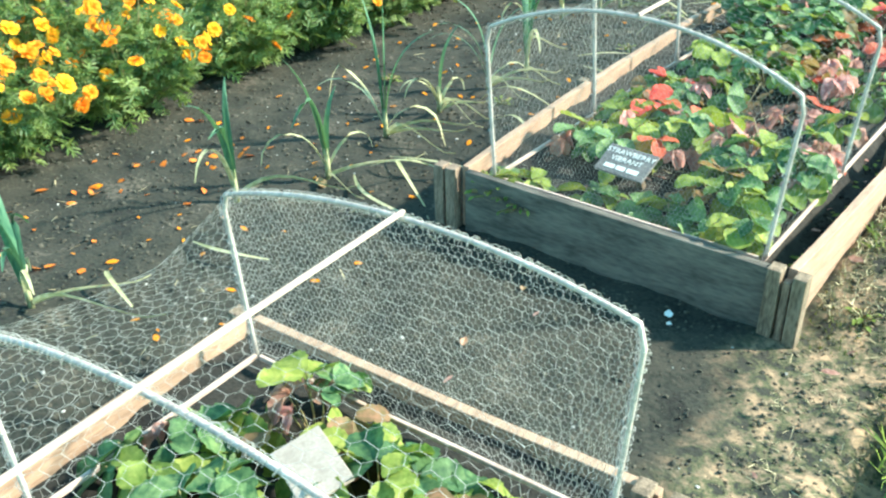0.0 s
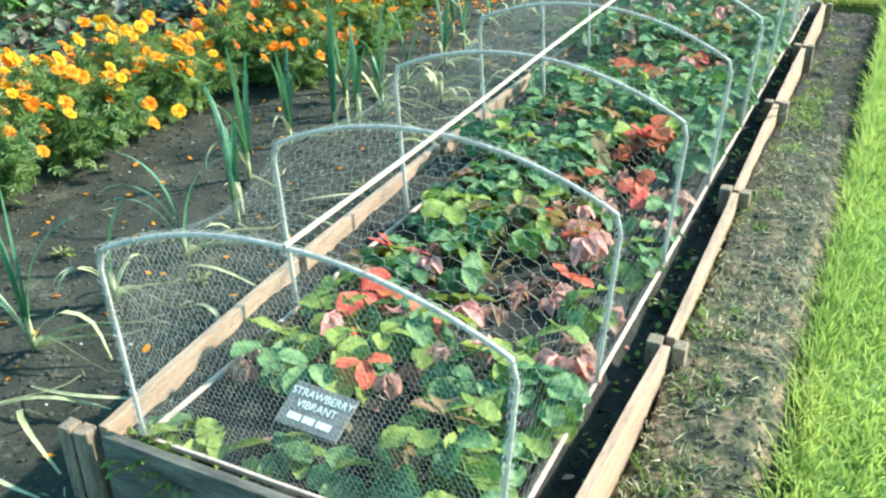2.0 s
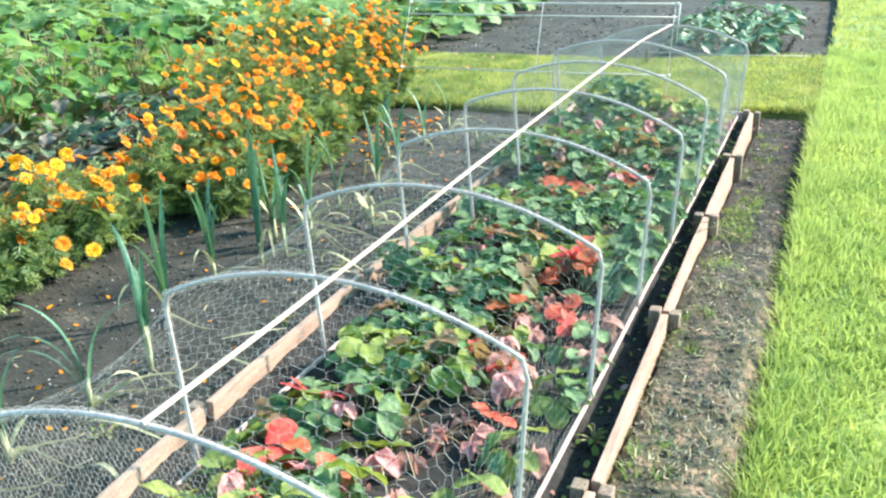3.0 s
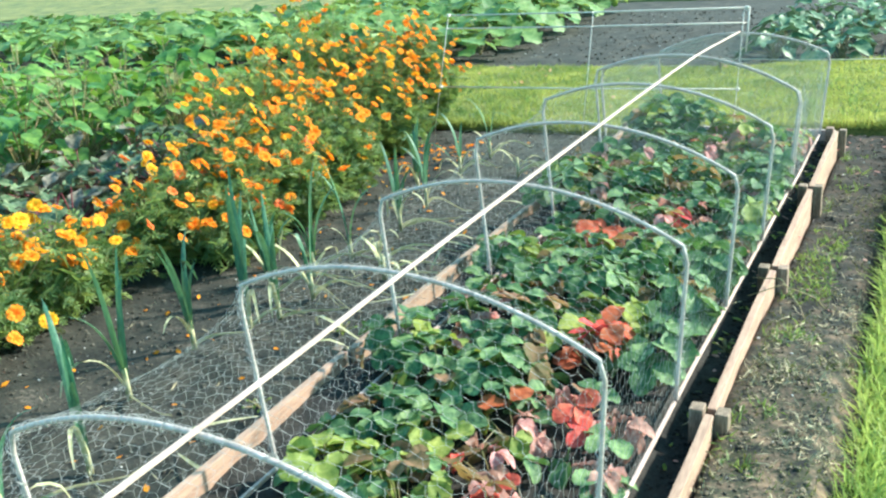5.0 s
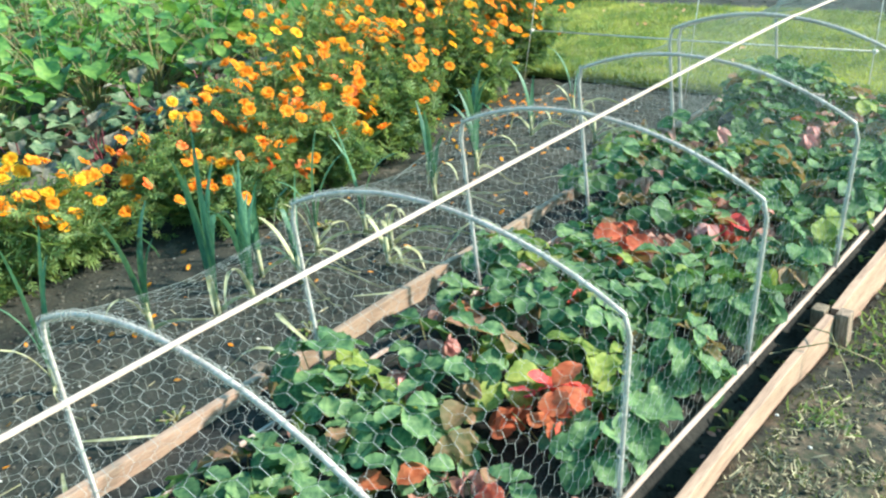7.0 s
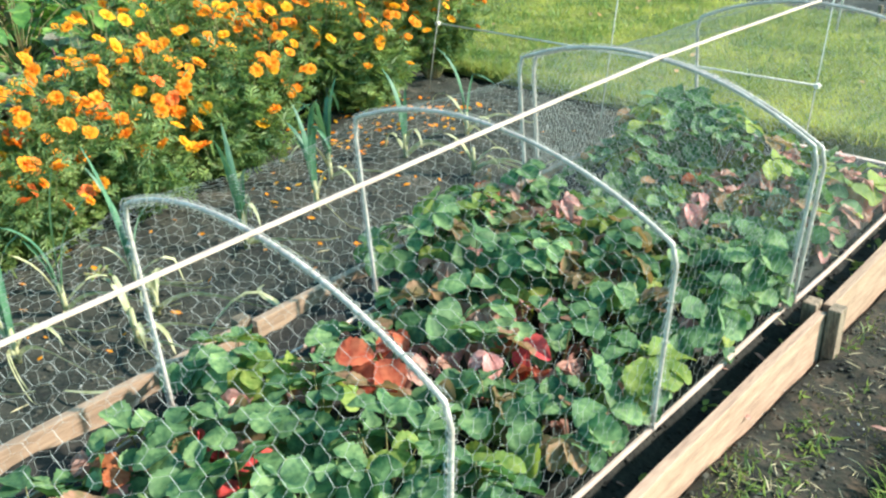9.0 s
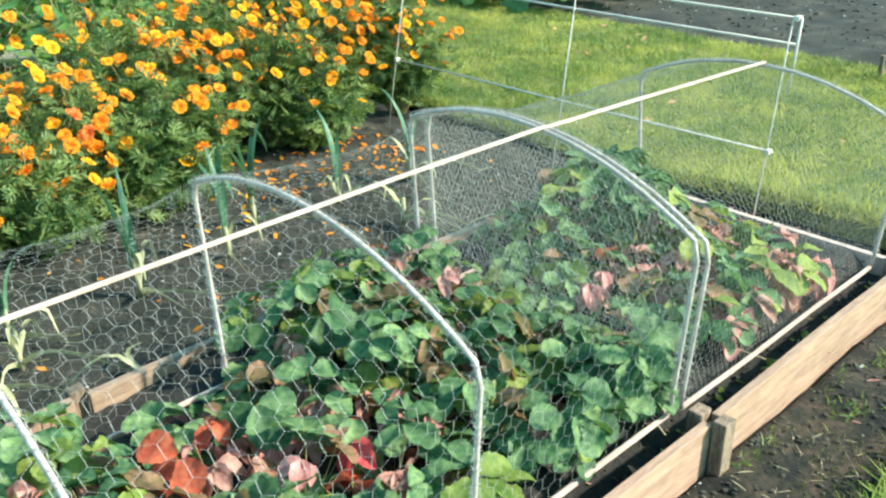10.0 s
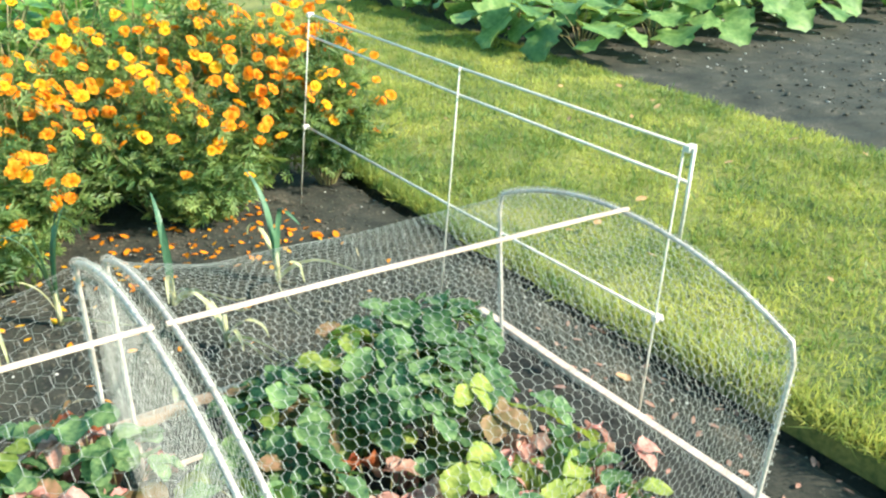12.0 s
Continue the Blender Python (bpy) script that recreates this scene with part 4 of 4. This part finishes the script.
# withered runners and stalks on the soil
runners = []
rng = random.Random(5)
for k in range(46):
    x, y = rng.uniform(-0.95, -0.12), rng.choice((rng.uniform(0.5, 1.6), rng.uniform(1.2, 5.2)))
    a, L = rng.uniform(0, 6.28), rng.uniform(0.06, 0.2)
    runners.append(tube([(x, y, BED_Z + 0.015), (x + L * 0.5 * math.cos(a), y + L * 0.5 * math.sin(a), BED_Z + rng.uniform(0.02, 0.07)), (x + L * math.cos(a + 0.4), y + L * math.sin(a + 0.4), BED_Z + 0.01)], 0.0017, 4, False))
tagged(put("withered_runners", mesh_of("withered_runners", *merge(runners), STRAW)), "dry strawberry runners on the bed soil", "plant litter", kind="stuff")
for a, b, c in (((-0.06, 3.05, 0.2), (0.05, 2.98, 0.235), (0.2, 2.86, 0.01)), ((-0.05, 2.9, 0.19), (0.06, 2.94, 0.23), (0.26, 3.1, 0.02))):
    tagged(put("runner", mesh_of("runner", *tube([a, b, ((b[0] + c[0]) / 2, (b[1] + c[1]) / 2, 0.16), c], 0.002, 5), STALK)), "strawberry runner trailing over the board", "runner", "trailing runners")

# ---- leeks ----
def leek(x, y, height, leaves, dry, seed, label="upright green leek growing in bare soil"):
    rng = random.Random(seed)
    plant = thing("leek", (x, y, -0.01), label, "leek", "leeks in a row")
    put("stem", mesh_of("stem", *tube([(0, 0, 0), (0.002, 0, 0.06), (0, 0, 0.13)], [0.011, 0.01, 0.009], 8), LEEK_DRY), plant, None, "pale leek stem")
    fan = rng.uniform(0, 3.14)
    leaves += 1
    for k in range(leaves):
        side = 1 if k % 2 else -1
        a = fan + (0 if side > 0 else math.pi) + rng.uniform(-0.35, 0.35)
        withered = k < dry
        kink = rng.uniform(0.9, 1.9) if rng.random() < 0.22 else 0.0   # some leaves are snapped over
        L = height * rng.uniform(0.75, 1.3) * (0.85 if withered else 1)
        lean = rng.uniform(0.02, 0.17) if not withered else rng.uniform(0.5, 0.9)
        droop = rng.uniform(0.0, 0.38) if not withered else rng.uniform(0.6, 1.2)
        if withered and k % 2 == 0:
            lean, droop, L = rng.uniform(0.15, 0.4), rng.uniform(0.5, 0.8), L * 1.15
        pts, w, px, pz, th = [], [], 0.0, 0.09 if not withered else 0.05, lean
        for s in range(10):
            pts.append((px * math.cos(a), px * math.sin(a), max(pz, 0.015)))
            w.append((0.0125 if not withered else 0.0085) * math.sin(math.pi * min(1, 0.25 + 0.74 * s / 9)) ** 0.8 + 0.001)
            px += L / 9 * math.sin(th)
            pz += L / 9 * math.cos(th)
            th = min(th + droop * (0.08 + 0.1 * s) + (kink if s == 5 else 0), 2.9)
        V, F = blade(pts, w, (math.cos(a + 1.57 * 0), math.sin(a), 0.3), 0.35)
        put("leaf", mesh_of("leaf", V, F, LEEK_DRY if withered else LEEK), plant, None, "withered pale drooping leaf" if withered else "")
    for k in range(min(dry, 3)):   # long spent leaves lying out from the foot
        a, L, lift = rng.uniform(-0.9, 0.7), rng.uniform(0.22, 0.46), rng.uniform(0.03, 0.12)
        pts = [(L * s / 8 * math.cos(a + 0.06 * s), L * s / 8 * math.sin(a + 0.06 * s), 0.02 + lift * math.sin(math.pi * min(1, s / 7)) * (1 - s / 14)) for s in range(9)]
        V, F = blade(pts, [0.0085 * (1 - 0.085 * s) for s in range(9)], (-math.sin(a), math.cos(a), 0.2), 0.35)
        put("leaf", mesh_of("leaf", V, F, LEEK_DRY), plant, None, "spent yellow leaf lying on the soil")
    return plant


for i, (x, y, h, n, d) in enumerate([(-1.85, -1.16, 0.34, 5, 2), (-1.88, -0.33, 0.40, 4, 1), (-1.73, -0.01, 0.36, 4, 2), (-1.80, 0.40, 0.40, 5, 3), (-1.78, 0.73, 0.28, 3, 3), (-1.77, 1.08, 0.36, 4, 3),
                                     (-1.76, 1.38, 0.44, 5, 1), (-2.01, 1.79, 0.42, 4, 1), (-2.07, 2.20, 0.36, 5, 1), (-1.95, 2.41, 0.50, 6, 1), (-1.89, 2.53, 0.46, 5, 1), (-1.88, 2.76, 0.36, 4, 3), (-2.07, 2.72, 0.38, 4, 1),
                                     (-1.69, 3.06, 0.26, 3, 4), (-2.04, 3.00, 0.38, 5, 2), (-1.99, 3.24, 0.36, 4, 2), (-1.80, 3.20, 0.24, 3, 4), (-1.97, 3.69, 0.36, 4, 2), (-2.03, 4.09, 0.44, 4, 1), (-2.22, 4.33, 0.40, 4, 1),
                                     (-2.12, 4.70, 0.32, 3, 2), (-1.75, 4.75, 0.28, 3, 4), (-2.10, 5.10, 0.3, 3, 2)]):
    leek(x, y, h, n, d, 500 + i, "leek with withered drooping leaves in bare soil" if d > 2 else "upright green leek growing in bare soil")
# leek leaves lying about
rng = random.Random(8)
for k, (x, y) in enumerate([(-1.45, -0.02), (-1.38, 0.08), (-1.5, 0.2), (-1.45, 0.3), (-1.4, 0.75), (-1.5, 0.95), (-1.35, 1.5), (-1.55, 1.75), (-1.42, 2.2), (-1.5, 2.45), (-1.5, 2.9), (-1.4, 3.3), (-1.5, 3.5), (-1.35, 3.9), (-1.5, 4.1), (-1.38, 4.5), (-1.3, 4.8), (-1.6, -0.6), (-1.7, -0.95), (-1.32, 2.65)]):
    a, L = rng.uniform(-0.7, 1.0), rng.uniform(0.24, 0.42)
    rise, bend = rng.choice((0.02, 0.05, 0.12)), rng.uniform(-0.1, 0.1)
    pts = [(L * (s / 7 - 0.5), bend * math.sin(s / 7 * 3.14), 0.012 + rise * math.sin(s / 7 * 3.14)) for s in range(8)]
    V, F = blade(pts, [0.002 + 0.006 * math.sin(math.pi * (s + 0.5) / 8) for s in range(8)], (0, 0, 1), 0.3)
    tagged(put("fallen_leek_leaf", mesh_of("fallen_leek_leaf", V, F, LEEK_DRY), None, pose(x, y, 0.0, 0, 0, math.degrees(a))), "long pale withered leek leaf lying on soil", "leaf", "fallen leek leaves")


# ---- orange flowers ----
def flower_mesh(mat, seed):
    """A half-double bloom: two rings of broad notched petals round a small eye."""
    rng = random.Random(seed)
    pieces = []
    for ring, (n, L, lift) in enumerate(((8, 0.027, 0.18), (6, 0.02, 0.5), (5, 0.008, 1.0))):
        for k in range(n):
            a = 2 * math.pi * (k + ring * 0.4) / n + rng.uniform(-0.16, 0.16)
            q, W = L * rng.uniform(0.88, 1.08), L * (0.78 if ring < 2 else 0.6)
            t = lift + rng.uniform(-0.2, 0.2)
            v = [(-0.14 * W, 0.001, 0), (0.14 * W, 0.001, 0), (0.5 * W, q * 0.7, 0.004), (0, q * 0.68, 0.0015), (-0.5 * W, q * 0.7, 0.004), (0.36 * W, q * 0.98, 0.001), (0, q * 0.9, 0), (-0.36 * W, q * 0.98, 0.002)]
            pieces.append(turned((v, [(0, 1, 2, 3), (0, 3, 4), (3, 2, 5, 6), (4, 3, 6, 7)]), Matrix.Rotation(a, 4, "Z") @ Matrix.Rotation(t, 4, "X")))
    return mesh_of("flower", *merge(pieces), mat, False)


FLOWERS = [flower_mesh(ORANGE, 1), flower_mesh(ORANGE, 2), flower_mesh(YELLOW, 3), flower_mesh(YELLOW, 4), flower_mesh(RUST, 5)]


def cut_leaf():
    """A deeply cut leaf of seven pointed lobes, one metre long, for scattering."""
    V, F = [], []
    for y, a, L in ((0.25, 58, 0.42), (0.25, -58, 0.42), (0.48, 50, 0.46), (0.48, -50, 0.46), (0.66, 36, 0.36), (0.66, -36, 0.36), (0.0, 0, 1.0)):
        ca, sa = math.cos(radians(a)), math.sin(radians(a))
        w = 0.16 * L if L < 0.9 else 0.075
        k = len(V)
        for u, v, z in ((0, 0, 0), (w, 0.5 * L, 0.03), (0, L, -0.06 * L), (-w, 0.5 * L, 0.03)):
            V.append((u * ca + v * sa, y + v * ca - u * sa, z + 0.08 * abs(v * sa)))
        F.append((k, k + 1, k + 2, k + 3))
    return V, F


CUT_LEAF = cut_leaf()


def feathery(seed, n, r, h):
    """Stems that fan out from a narrow foot, and cut leaves that fill an uneven overhanging crown."""
    rs = np.random.RandomState(seed)
    rng = random.Random(seed)
    stems, tips = [], []
    for k in range(38):
        a, q = rng.uniform(0, 6.28), math.sqrt(rng.random())
        top = Vector((r * q * math.cos(a), r * q * math.sin(a), h * (1.05 - 0.5 * q * q) * rng.uniform(0.72, 1.12)))
        mid = Vector((top.x * 0.58, top.y * 0.58, top.z * 0.55))
        stems.append(tube([(0.04 * math.cos(a), 0.04 * math.sin(a), 0), mid, top], [0.0045, 0.003, 0.0015], 4, False))
        tips.append((mid, top))
    per = n // len(tips)
    pos = []
    for mid, top in tips:
        u = rs.uniform(-0.55, 0.92, per)
        c = np.array(mid)[None] + (np.array(top) - np.array(mid))[None] * u[:, None]
        pos.append(c + rs.normal(0, 0.045, (per, 3)) * np.array([1, 1, 0.8]))
    pos = np.concatenate(pos)
    pos[:, 2] = np.maximum(pos[:, 2], 0.03)
    V, F = scatter_mesh(*CUT_LEAF, random_mats(rs, pos, rs.uniform(0.05, 0.115, len(pos)), 0.6))
    return mesh_of("stems", *merge(stems), STALK), mesh_of("foliage", V, F, FEATHER, False), tips


def flower_bush(x, y, r, h, blooms, palette, seed, label):
    rng = random.Random(seed)
    bush = thing("flower_bush", (x, y, -0.01), label, "flowering plant", "orange flower border")
    stems, leaves, tips = feathery(seed, 1500, r, h)
    tagged(put("stem_tangle", stems, bush), kind="stuff")
    put("foliage", leaves, bush, None, "deeply cut green foliage")
    stalks = []
    small = 0.84 if y > 4.3 else 1.0   # the far plants bear more and smaller blooms
    for k in range(round(blooms * (1.6 if y > 4.3 else 1.25))):
        mid, top = rng.choice(tips)
        f = rng.uniform(0.2, 1.0) if rng.random() < 0.5 else 1.0
        c = mid.lerp(top, f) + Vector((rng.gauss(0, 0.05), rng.gauss(0, 0.05), 0))
        out = Vector((c.x, c.y, 0)) * 0.2
        tip = c + out + Vector((0, 0, rng.uniform(0.01, 0.13)))
        stalks.append(tube([c, c.lerp(tip, 0.5) + Vector((0, 0, 0.01)), tip], 0.0013, 4, False))
        face = Vector((0.55 + rng.gauss(0, 0.45), 0.1 + rng.gauss(0, 0.45), 0.75))   # blooms turn up and towards the open side
        m = Matrix.Translation(tip) @ face.to_track_quat("Z", "Y").to_matrix().to_4x4() @ Matrix.Rotation(rng.uniform(0, 6.28), 4, "Z") @ Matrix.Scale(small * rng.uniform(1.0, 1.5), 4)
        put("flower", FLOWERS[rng.choice(palette)], bush, m)
    tagged(put("stalk_tangle", mesh_of("stalk_tangle", *merge(stalks), STALK), bush), kind="stuff")
    return bush


MIX_A, MIX_B, MIX_R, MIX_O = (0, 1, 0, 1, 2, 3), (0, 1, 2, 3, 2), (0, 1, 0, 1, 4, 2), (0, 1, 0, 1, 0, 2)
for i, (x, y, r, h, n, pal) in enumerate([
        (-3.05, -1.30, 0.42, 0.45, 40, MIX_A), (-3.0, -0.65, 0.42, 0.45, 48, MIX_A), (-2.95, 0.0, 0.42, 0.45, 34, MIX_A), (-3.6, -1.0, 0.5, 0.6, 34, MIX_A), (-3.6, -0.1, 0.5, 0.6, 34, MIX_A),
        (-3.0, 0.60, 0.40, 0.48, 12, MIX_A), (-2.9, 1.05, 0.36, 0.48, 16, MIX_A), (-3.55, 0.7, 0.40, 0.55, 22, MIX_A),
        (-2.92, 1.62, 0.38, 0.50, 44, MIX_A), (-2.90, 2.08, 0.36, 0.46, 42, MIX_B), (-2.95, 2.42, 0.26, 0.34, 16, MIX_B),
        (-2.58, 3.12, 0.30, 0.36, 26, MIX_R), (-2.60, 3.62, 0.30, 0.40, 18, MIX_R), (-2.68, 4.15, 0.28, 0.40, 8, MIX_R), (-2.86, 5.15, 0.26, 0.40, 8, MIX_A),
        (-2.85, 3.0, 0.32, 0.46, 28, MIX_R), (-2.82, 3.42, 0.36, 0.48, 32, MIX_R), (-3.12, 3.75, 0.36, 0.60, 34, MIX_B), (-2.9, 3.95, 0.38, 0.56, 34, MIX_R),
        (-2.93, 4.45, 0.40, 0.60, 40, MIX_A), (-3.42, 4.4, 0.42, 0.78, 44, MIX_A), (-2.98, 4.95, 0.40, 0.64, 46, MIX_B), (-3.5, 5.0, 0.42, 0.82, 48, MIX_B), (-3.08, 5.45, 0.38, 0.80, 54, MIX_O), (-3.6, 5.5, 0.38, 0.92, 48, MIX_O), (-2.95, 5.76, 0.26, 0.78, 64, MIX_O)]):
    flower_bush(x, y, r, h, n, pal, 700 + i, "bushy plant with many orange and amber flowers" if n > 10 else "leafy green bush with few orange flowers")


# ---- leafy crops behind the flowers ----
def rosette(name, x, y, leaves, length, width, mats, label, category, group, seed, height=0.3, spread=0.25, z=-0.01, heart=0.0, lobes=0, upright=0.5, tint=None, low=0.7, joined=False):
    rng = random.Random(seed)
    plant = thing(name, (x, y, z), label, category, group)
    stalks, crown = [], []
    for k in range(leaves):
        a = 2.4 * k + rng.uniform(-0.4, 0.4)
        q = math.sqrt((k + 0.5) / leaves)
        tip = Vector((spread * q * math.cos(a), spread * q * math.sin(a), height * (1.05 - 0.5 * q * q) * rng.uniform(low, 1.1)))
        stalks.append(tube([(0, 0, 0), (tip.x * 0.4, tip.y * 0.4, tip.z * 0.65), tip], 0.004, 5, False))
        m = Matrix.Translation(tip) @ Matrix.Rotation(a - math.pi / 2 + rng.uniform(-0.5, 0.5), 4, "Z") @ Matrix.Rotation(upright * (1 - q) + rng.uniform(-0.5, 0.2), 4, "X") @ Matrix.Rotation(rng.uniform(-0.4, 0.4), 4, "Y") @ Matrix.Scale(rng.uniform(0.7, 1.2), 4)
        leaf = rng.choice(mats)
        if joined:
            crown.append(([m @ v.co for v in leaf.vertices], [tuple(q.vertices) for q in leaf.polygons]))
        else:
            put("leaf", leaf, plant, m)
    if joined:
        put("foliage", mesh_of("foliage", *merge(crown), mats[0].materials[0]), plant)
    tagged(put("stalk_tangle", mesh_of("stalk_tangle", *merge(stalks), tint or STALK), plant), kind="stuff")
    return plant


BEET_STALK = material("beet_stalk", (0.12, 0.03, 0.04), (0.25, 0.06, 0.07), 20.0, 0.5, 0.0)
BEET_BACK = material("beet_leaf_purplish", (0.075, 0.08, 0.055), (0.26, 0.24, 0.18), 14.0, 0.5, 0.4, 4.0, 0.25, spread=0.3, through_colour=(0.3, 0.14, 0.1))
beet_leaves = [mesh_of("leaf", *leaf_shape(0.16, 0.11, 0, 0, 0.35, 0.4, 0.09, 0, 10, 6, s), BEET if s < 3 else BEET_BACK) for s in range(4)]
broad_leaves = [mesh_of("leaf", *leaf_shape(0.15, 0.13, 0, 0, 0.2, 0.35, 0.03, 0.1, 8, 6, s), BROAD) for s in range(3)]
squash_leaves = [mesh_of("leaf", *leaf_shape(0.25, 0.29, 0, 3, 0.2, 0.3, 0.05, 0.35, 10, 8, s, True), SQUASH) for s in range(3)]
cabbage_leaves = [mesh_of("leaf", *leaf_shape(0.2, 0.15, 0, 0, 0.35, 0.3, 0.05, 0.05, 8, 6, s), CABBAGE) for s in range(2)]

rng = random.Random(31)
k = 0
for y in np.arange(1.4, 4.6, 0.34):
    for x in (-3.68, -4.05, -4.42):
        if x > -3.8 and y > 3.8:
            continue
        k += 1
        rosette("beetroot_plant", x + rng.uniform(-0.06, 0.06), y + rng.uniform(-0.08, 0.08), 22, 0.19, 0.1, beet_leaves, "dark beetroot plant with purplish glossy leaves", "beetroot", "beetroot rows", 900 + k, 0.3, 0.2, upright=1.1, tint=BEET_STALK, low=0.35)
for y in np.arange(1.2, 6.0, 0.5):
    for x in (-4.95, -5.5, -6.1, -6.7, -7.4, -8.2, -9.0, -9.8, -10.7, -11.6):
        if x < -7 and y < 2.5:
            continue
        k += 1
        rosette("bean_plant", x + rng.uniform(-0.1, 0.1), y + rng.uniform(-0.1, 0.1), 40 if x > -6.3 else 30, 0.15, 0.13, broad_leaves, "dense bright green leafy bush", "vegetable plant", "leafy vegetable rows", 1000 + k, 0.72, 0.4, upright=0.2, low=0.12, joined=x < -5.3)
for y in np.arange(8.55, 13.0, 0.62):
    for x in (-4.2, -4.85, -5.5, -6.2, -6.9, -7.6, -8.4, -9.3, -10.2, -11.2, -12.3, -13.4):
        if x < -8.0 and y > 11.6:
            continue
        k += 1
        rosette("squash_plant", x + rng.uniform(-0.12, 0.12), y + rng.uniform(-0.12, 0.12), 15, 0.24, 0.27, squash_leaves, "sprawling squash plant with large pale green leaves", "squash plant", "squash patch", 1200 + k, 0.42, 0.42, heart=0.3, upright=0.1, joined=x < -6.5 or y > 10.3)
for y in np.arange(8.7, 11.4, 0.6):
    for x in (-0.9, -0.3):
        k += 1
        rosette("cabbage_plant", x + rng.uniform(-0.08, 0.08), y + rng.uniform(-0.08, 0.08), 13, 0.2, 0.15, cabbage_leaves, "grey-green cabbage plant in the far plot", "cabbage", "cabbage rows", 1400 + k, 0.26, 0.22, upright=0.5)


# ---- single leaves lying about ----
leaf_bit = mesh_of("fallen_leaf", *leaf_shape(0.06, 0.04, 1, 0, 0.5, -0.25, 0.05, 0, 8, 4, 3), FALLEN)
pale_bit = mesh_of("fallen_leaf", *leaf_shape(0.055, 0.05, 1, 0, 0.4, -0.2, 0.08, 0, 8, 4, 4), CHALK)
for x, y, z, a, size, me, label in ((-0.29, -0.10, 0.008, 40, 0.5, pale_bit, "crumpled white scrap on the dark soil"), (-0.27, -0.13, 0.008, 150, 0.32, pale_bit, "crumpled white scrap on the dark soil"),
                                    (-1.685, -0.075, 0.008, 70, 1.0, leaf_bit, "curled pale tan leaf lying on the soil"), (-0.72, -0.20, 0.008, 200, 0.5, leaf_bit, "small orange leaf lying on the soil"),
                                    (-0.69, -0.55, 0.008, 20, 0.5, leaf_bit, "small orange leaf lying on the soil"), (-0.84, 5.71, 0.008, 120, 0.8, leaf_bit, "curled tan leaf lying behind the bed"),
                                    (-0.96, 5.51, 0.008, 250, 0.7, leaf_bit, "curled tan leaf lying behind the bed")):
    tagged(put("fallen_leaf", me, None, pose(x, y, float(ground_z(x, y)) + z, 0, 0, a) @ Matrix.Scale(size, 4)), label, "leaf", "fallen leaves")


# ---- weeds ----
weed_leaves = [mesh_of("leaf", *leaf_shape(0.02, 0.013, 0, 0, 0.2, 0.2, 0.02, 0, 5, 2, s), LEAF_Y) for s in range(2)]
rng = random.Random(77)
for k, (x, y, z, n, hh) in enumerate([(-1.0, 0.05, 0.1, 40, 0.09), (-0.9, 0.04, 0.1, 30, 0.07), (-0.06, 1.3, 0.1, 8, 0.05), (0.09, 0.95, 0, 9, 0.04), (0.12, 2.2, 0, 10, 0.04), (0.2, 1.6, 0, 9, 0.03), (-0.06, 2.6, 0.1, 9, 0.05), (0.1, 3.4, 0, 10, 0.04), (0.25, 4.2, 0, 10, 0.05), (-1.6, 0.95, 0, 8, 0.03), (-1.5, 1.9, 0, 8, 0.03), (-2.2, 0.9, 0, 10, 0.03), (-1.55, 2.5, 0, 9, 0.04), (-2.2, 3.2, 0, 9, 0.03), (0.15, 0.2, 0, 12, 0.03), (0.22, 0.75, 0, 12, 0.03), (0.06, 2.75, 0, 10, 0.05), (0.2, 5.0, 0, 10, 0.04)]):
    rosette("weed", x, y, n, 0.02, 0.013, weed_leaves, "small yellow-green weed growing in the soil", "weed", "weeds", 1600 + k, hh, 0.05 if n < 20 else 0.1, z)


# ---- white rail by the lawn ----
RY = 5.52
rail = thing("garden_rail", (0, RY, 0), "thin white-painted metal rail frame at the lawn's edge", "rail")
posts = []
for x, lean in ((-0.577, 0.055), (-1.51, 0.11), (-2.555, 0.2)):
    posts.append(put("post", mesh_of("post", *tube([(x - lean * (0.88 - z) / 0.9, 0, z) for z in (-0.05, 0.4, 0.885)], 0.0029, 8), RAIL), rail))
put("post", mesh_of("post", *tube([(-0.562, 0.004, 0.62), (-0.554, 0.004, 0.75), (-0.548, 0.004, 0.885)], 0.0048, 8), RAIL), rail)
for z, drop in ((0.882, 0.0), (0.793, 0.0), (0.396, -0.01)):
    x0, x1 = -2.555 - 0.2 * (0.88 - z) / 0.9, -0.57 - 0.055 * (0.88 - z) / 0.9
    put("rail_bar", mesh_of("rail_bar", *tube([(x0 - 0.01, 0.012, z + drop), ((x0 + x1) / 2, 0.012, z + drop / 2 - 0.004), (x1 + 0.01, 0.012, z)], 0.0046, 8), RAIL), rail)
for x, z in ((-0.563, 0.882), (-2.555, 0.882), (-2.662, 0.386), (-0.605, 0.396)):
    part("bracket", box_bm(x - 0.01, x + 0.01, -0.008, 0.02, z - 0.009, z + 0.009, 0.003), RAIL, posts[0] if x > -1 else posts[2])

line = thing("string_line", (0, 8.1, 0), "low white string between pegs at the far plot", "string line")
for x in (-1.25, 0.26):
    part("peg", box_bm(x - 0.012, x + 0.012, -0.012, 0.012, -0.05, 0.16, 0.003), STAKE, line)
put("string", mesh_of("string", *tube([(-1.25, 0, 0.14), (-0.5, 0, 0.13), (0.26, 0, 0.14)], 0.004, 5), RAIL), line)
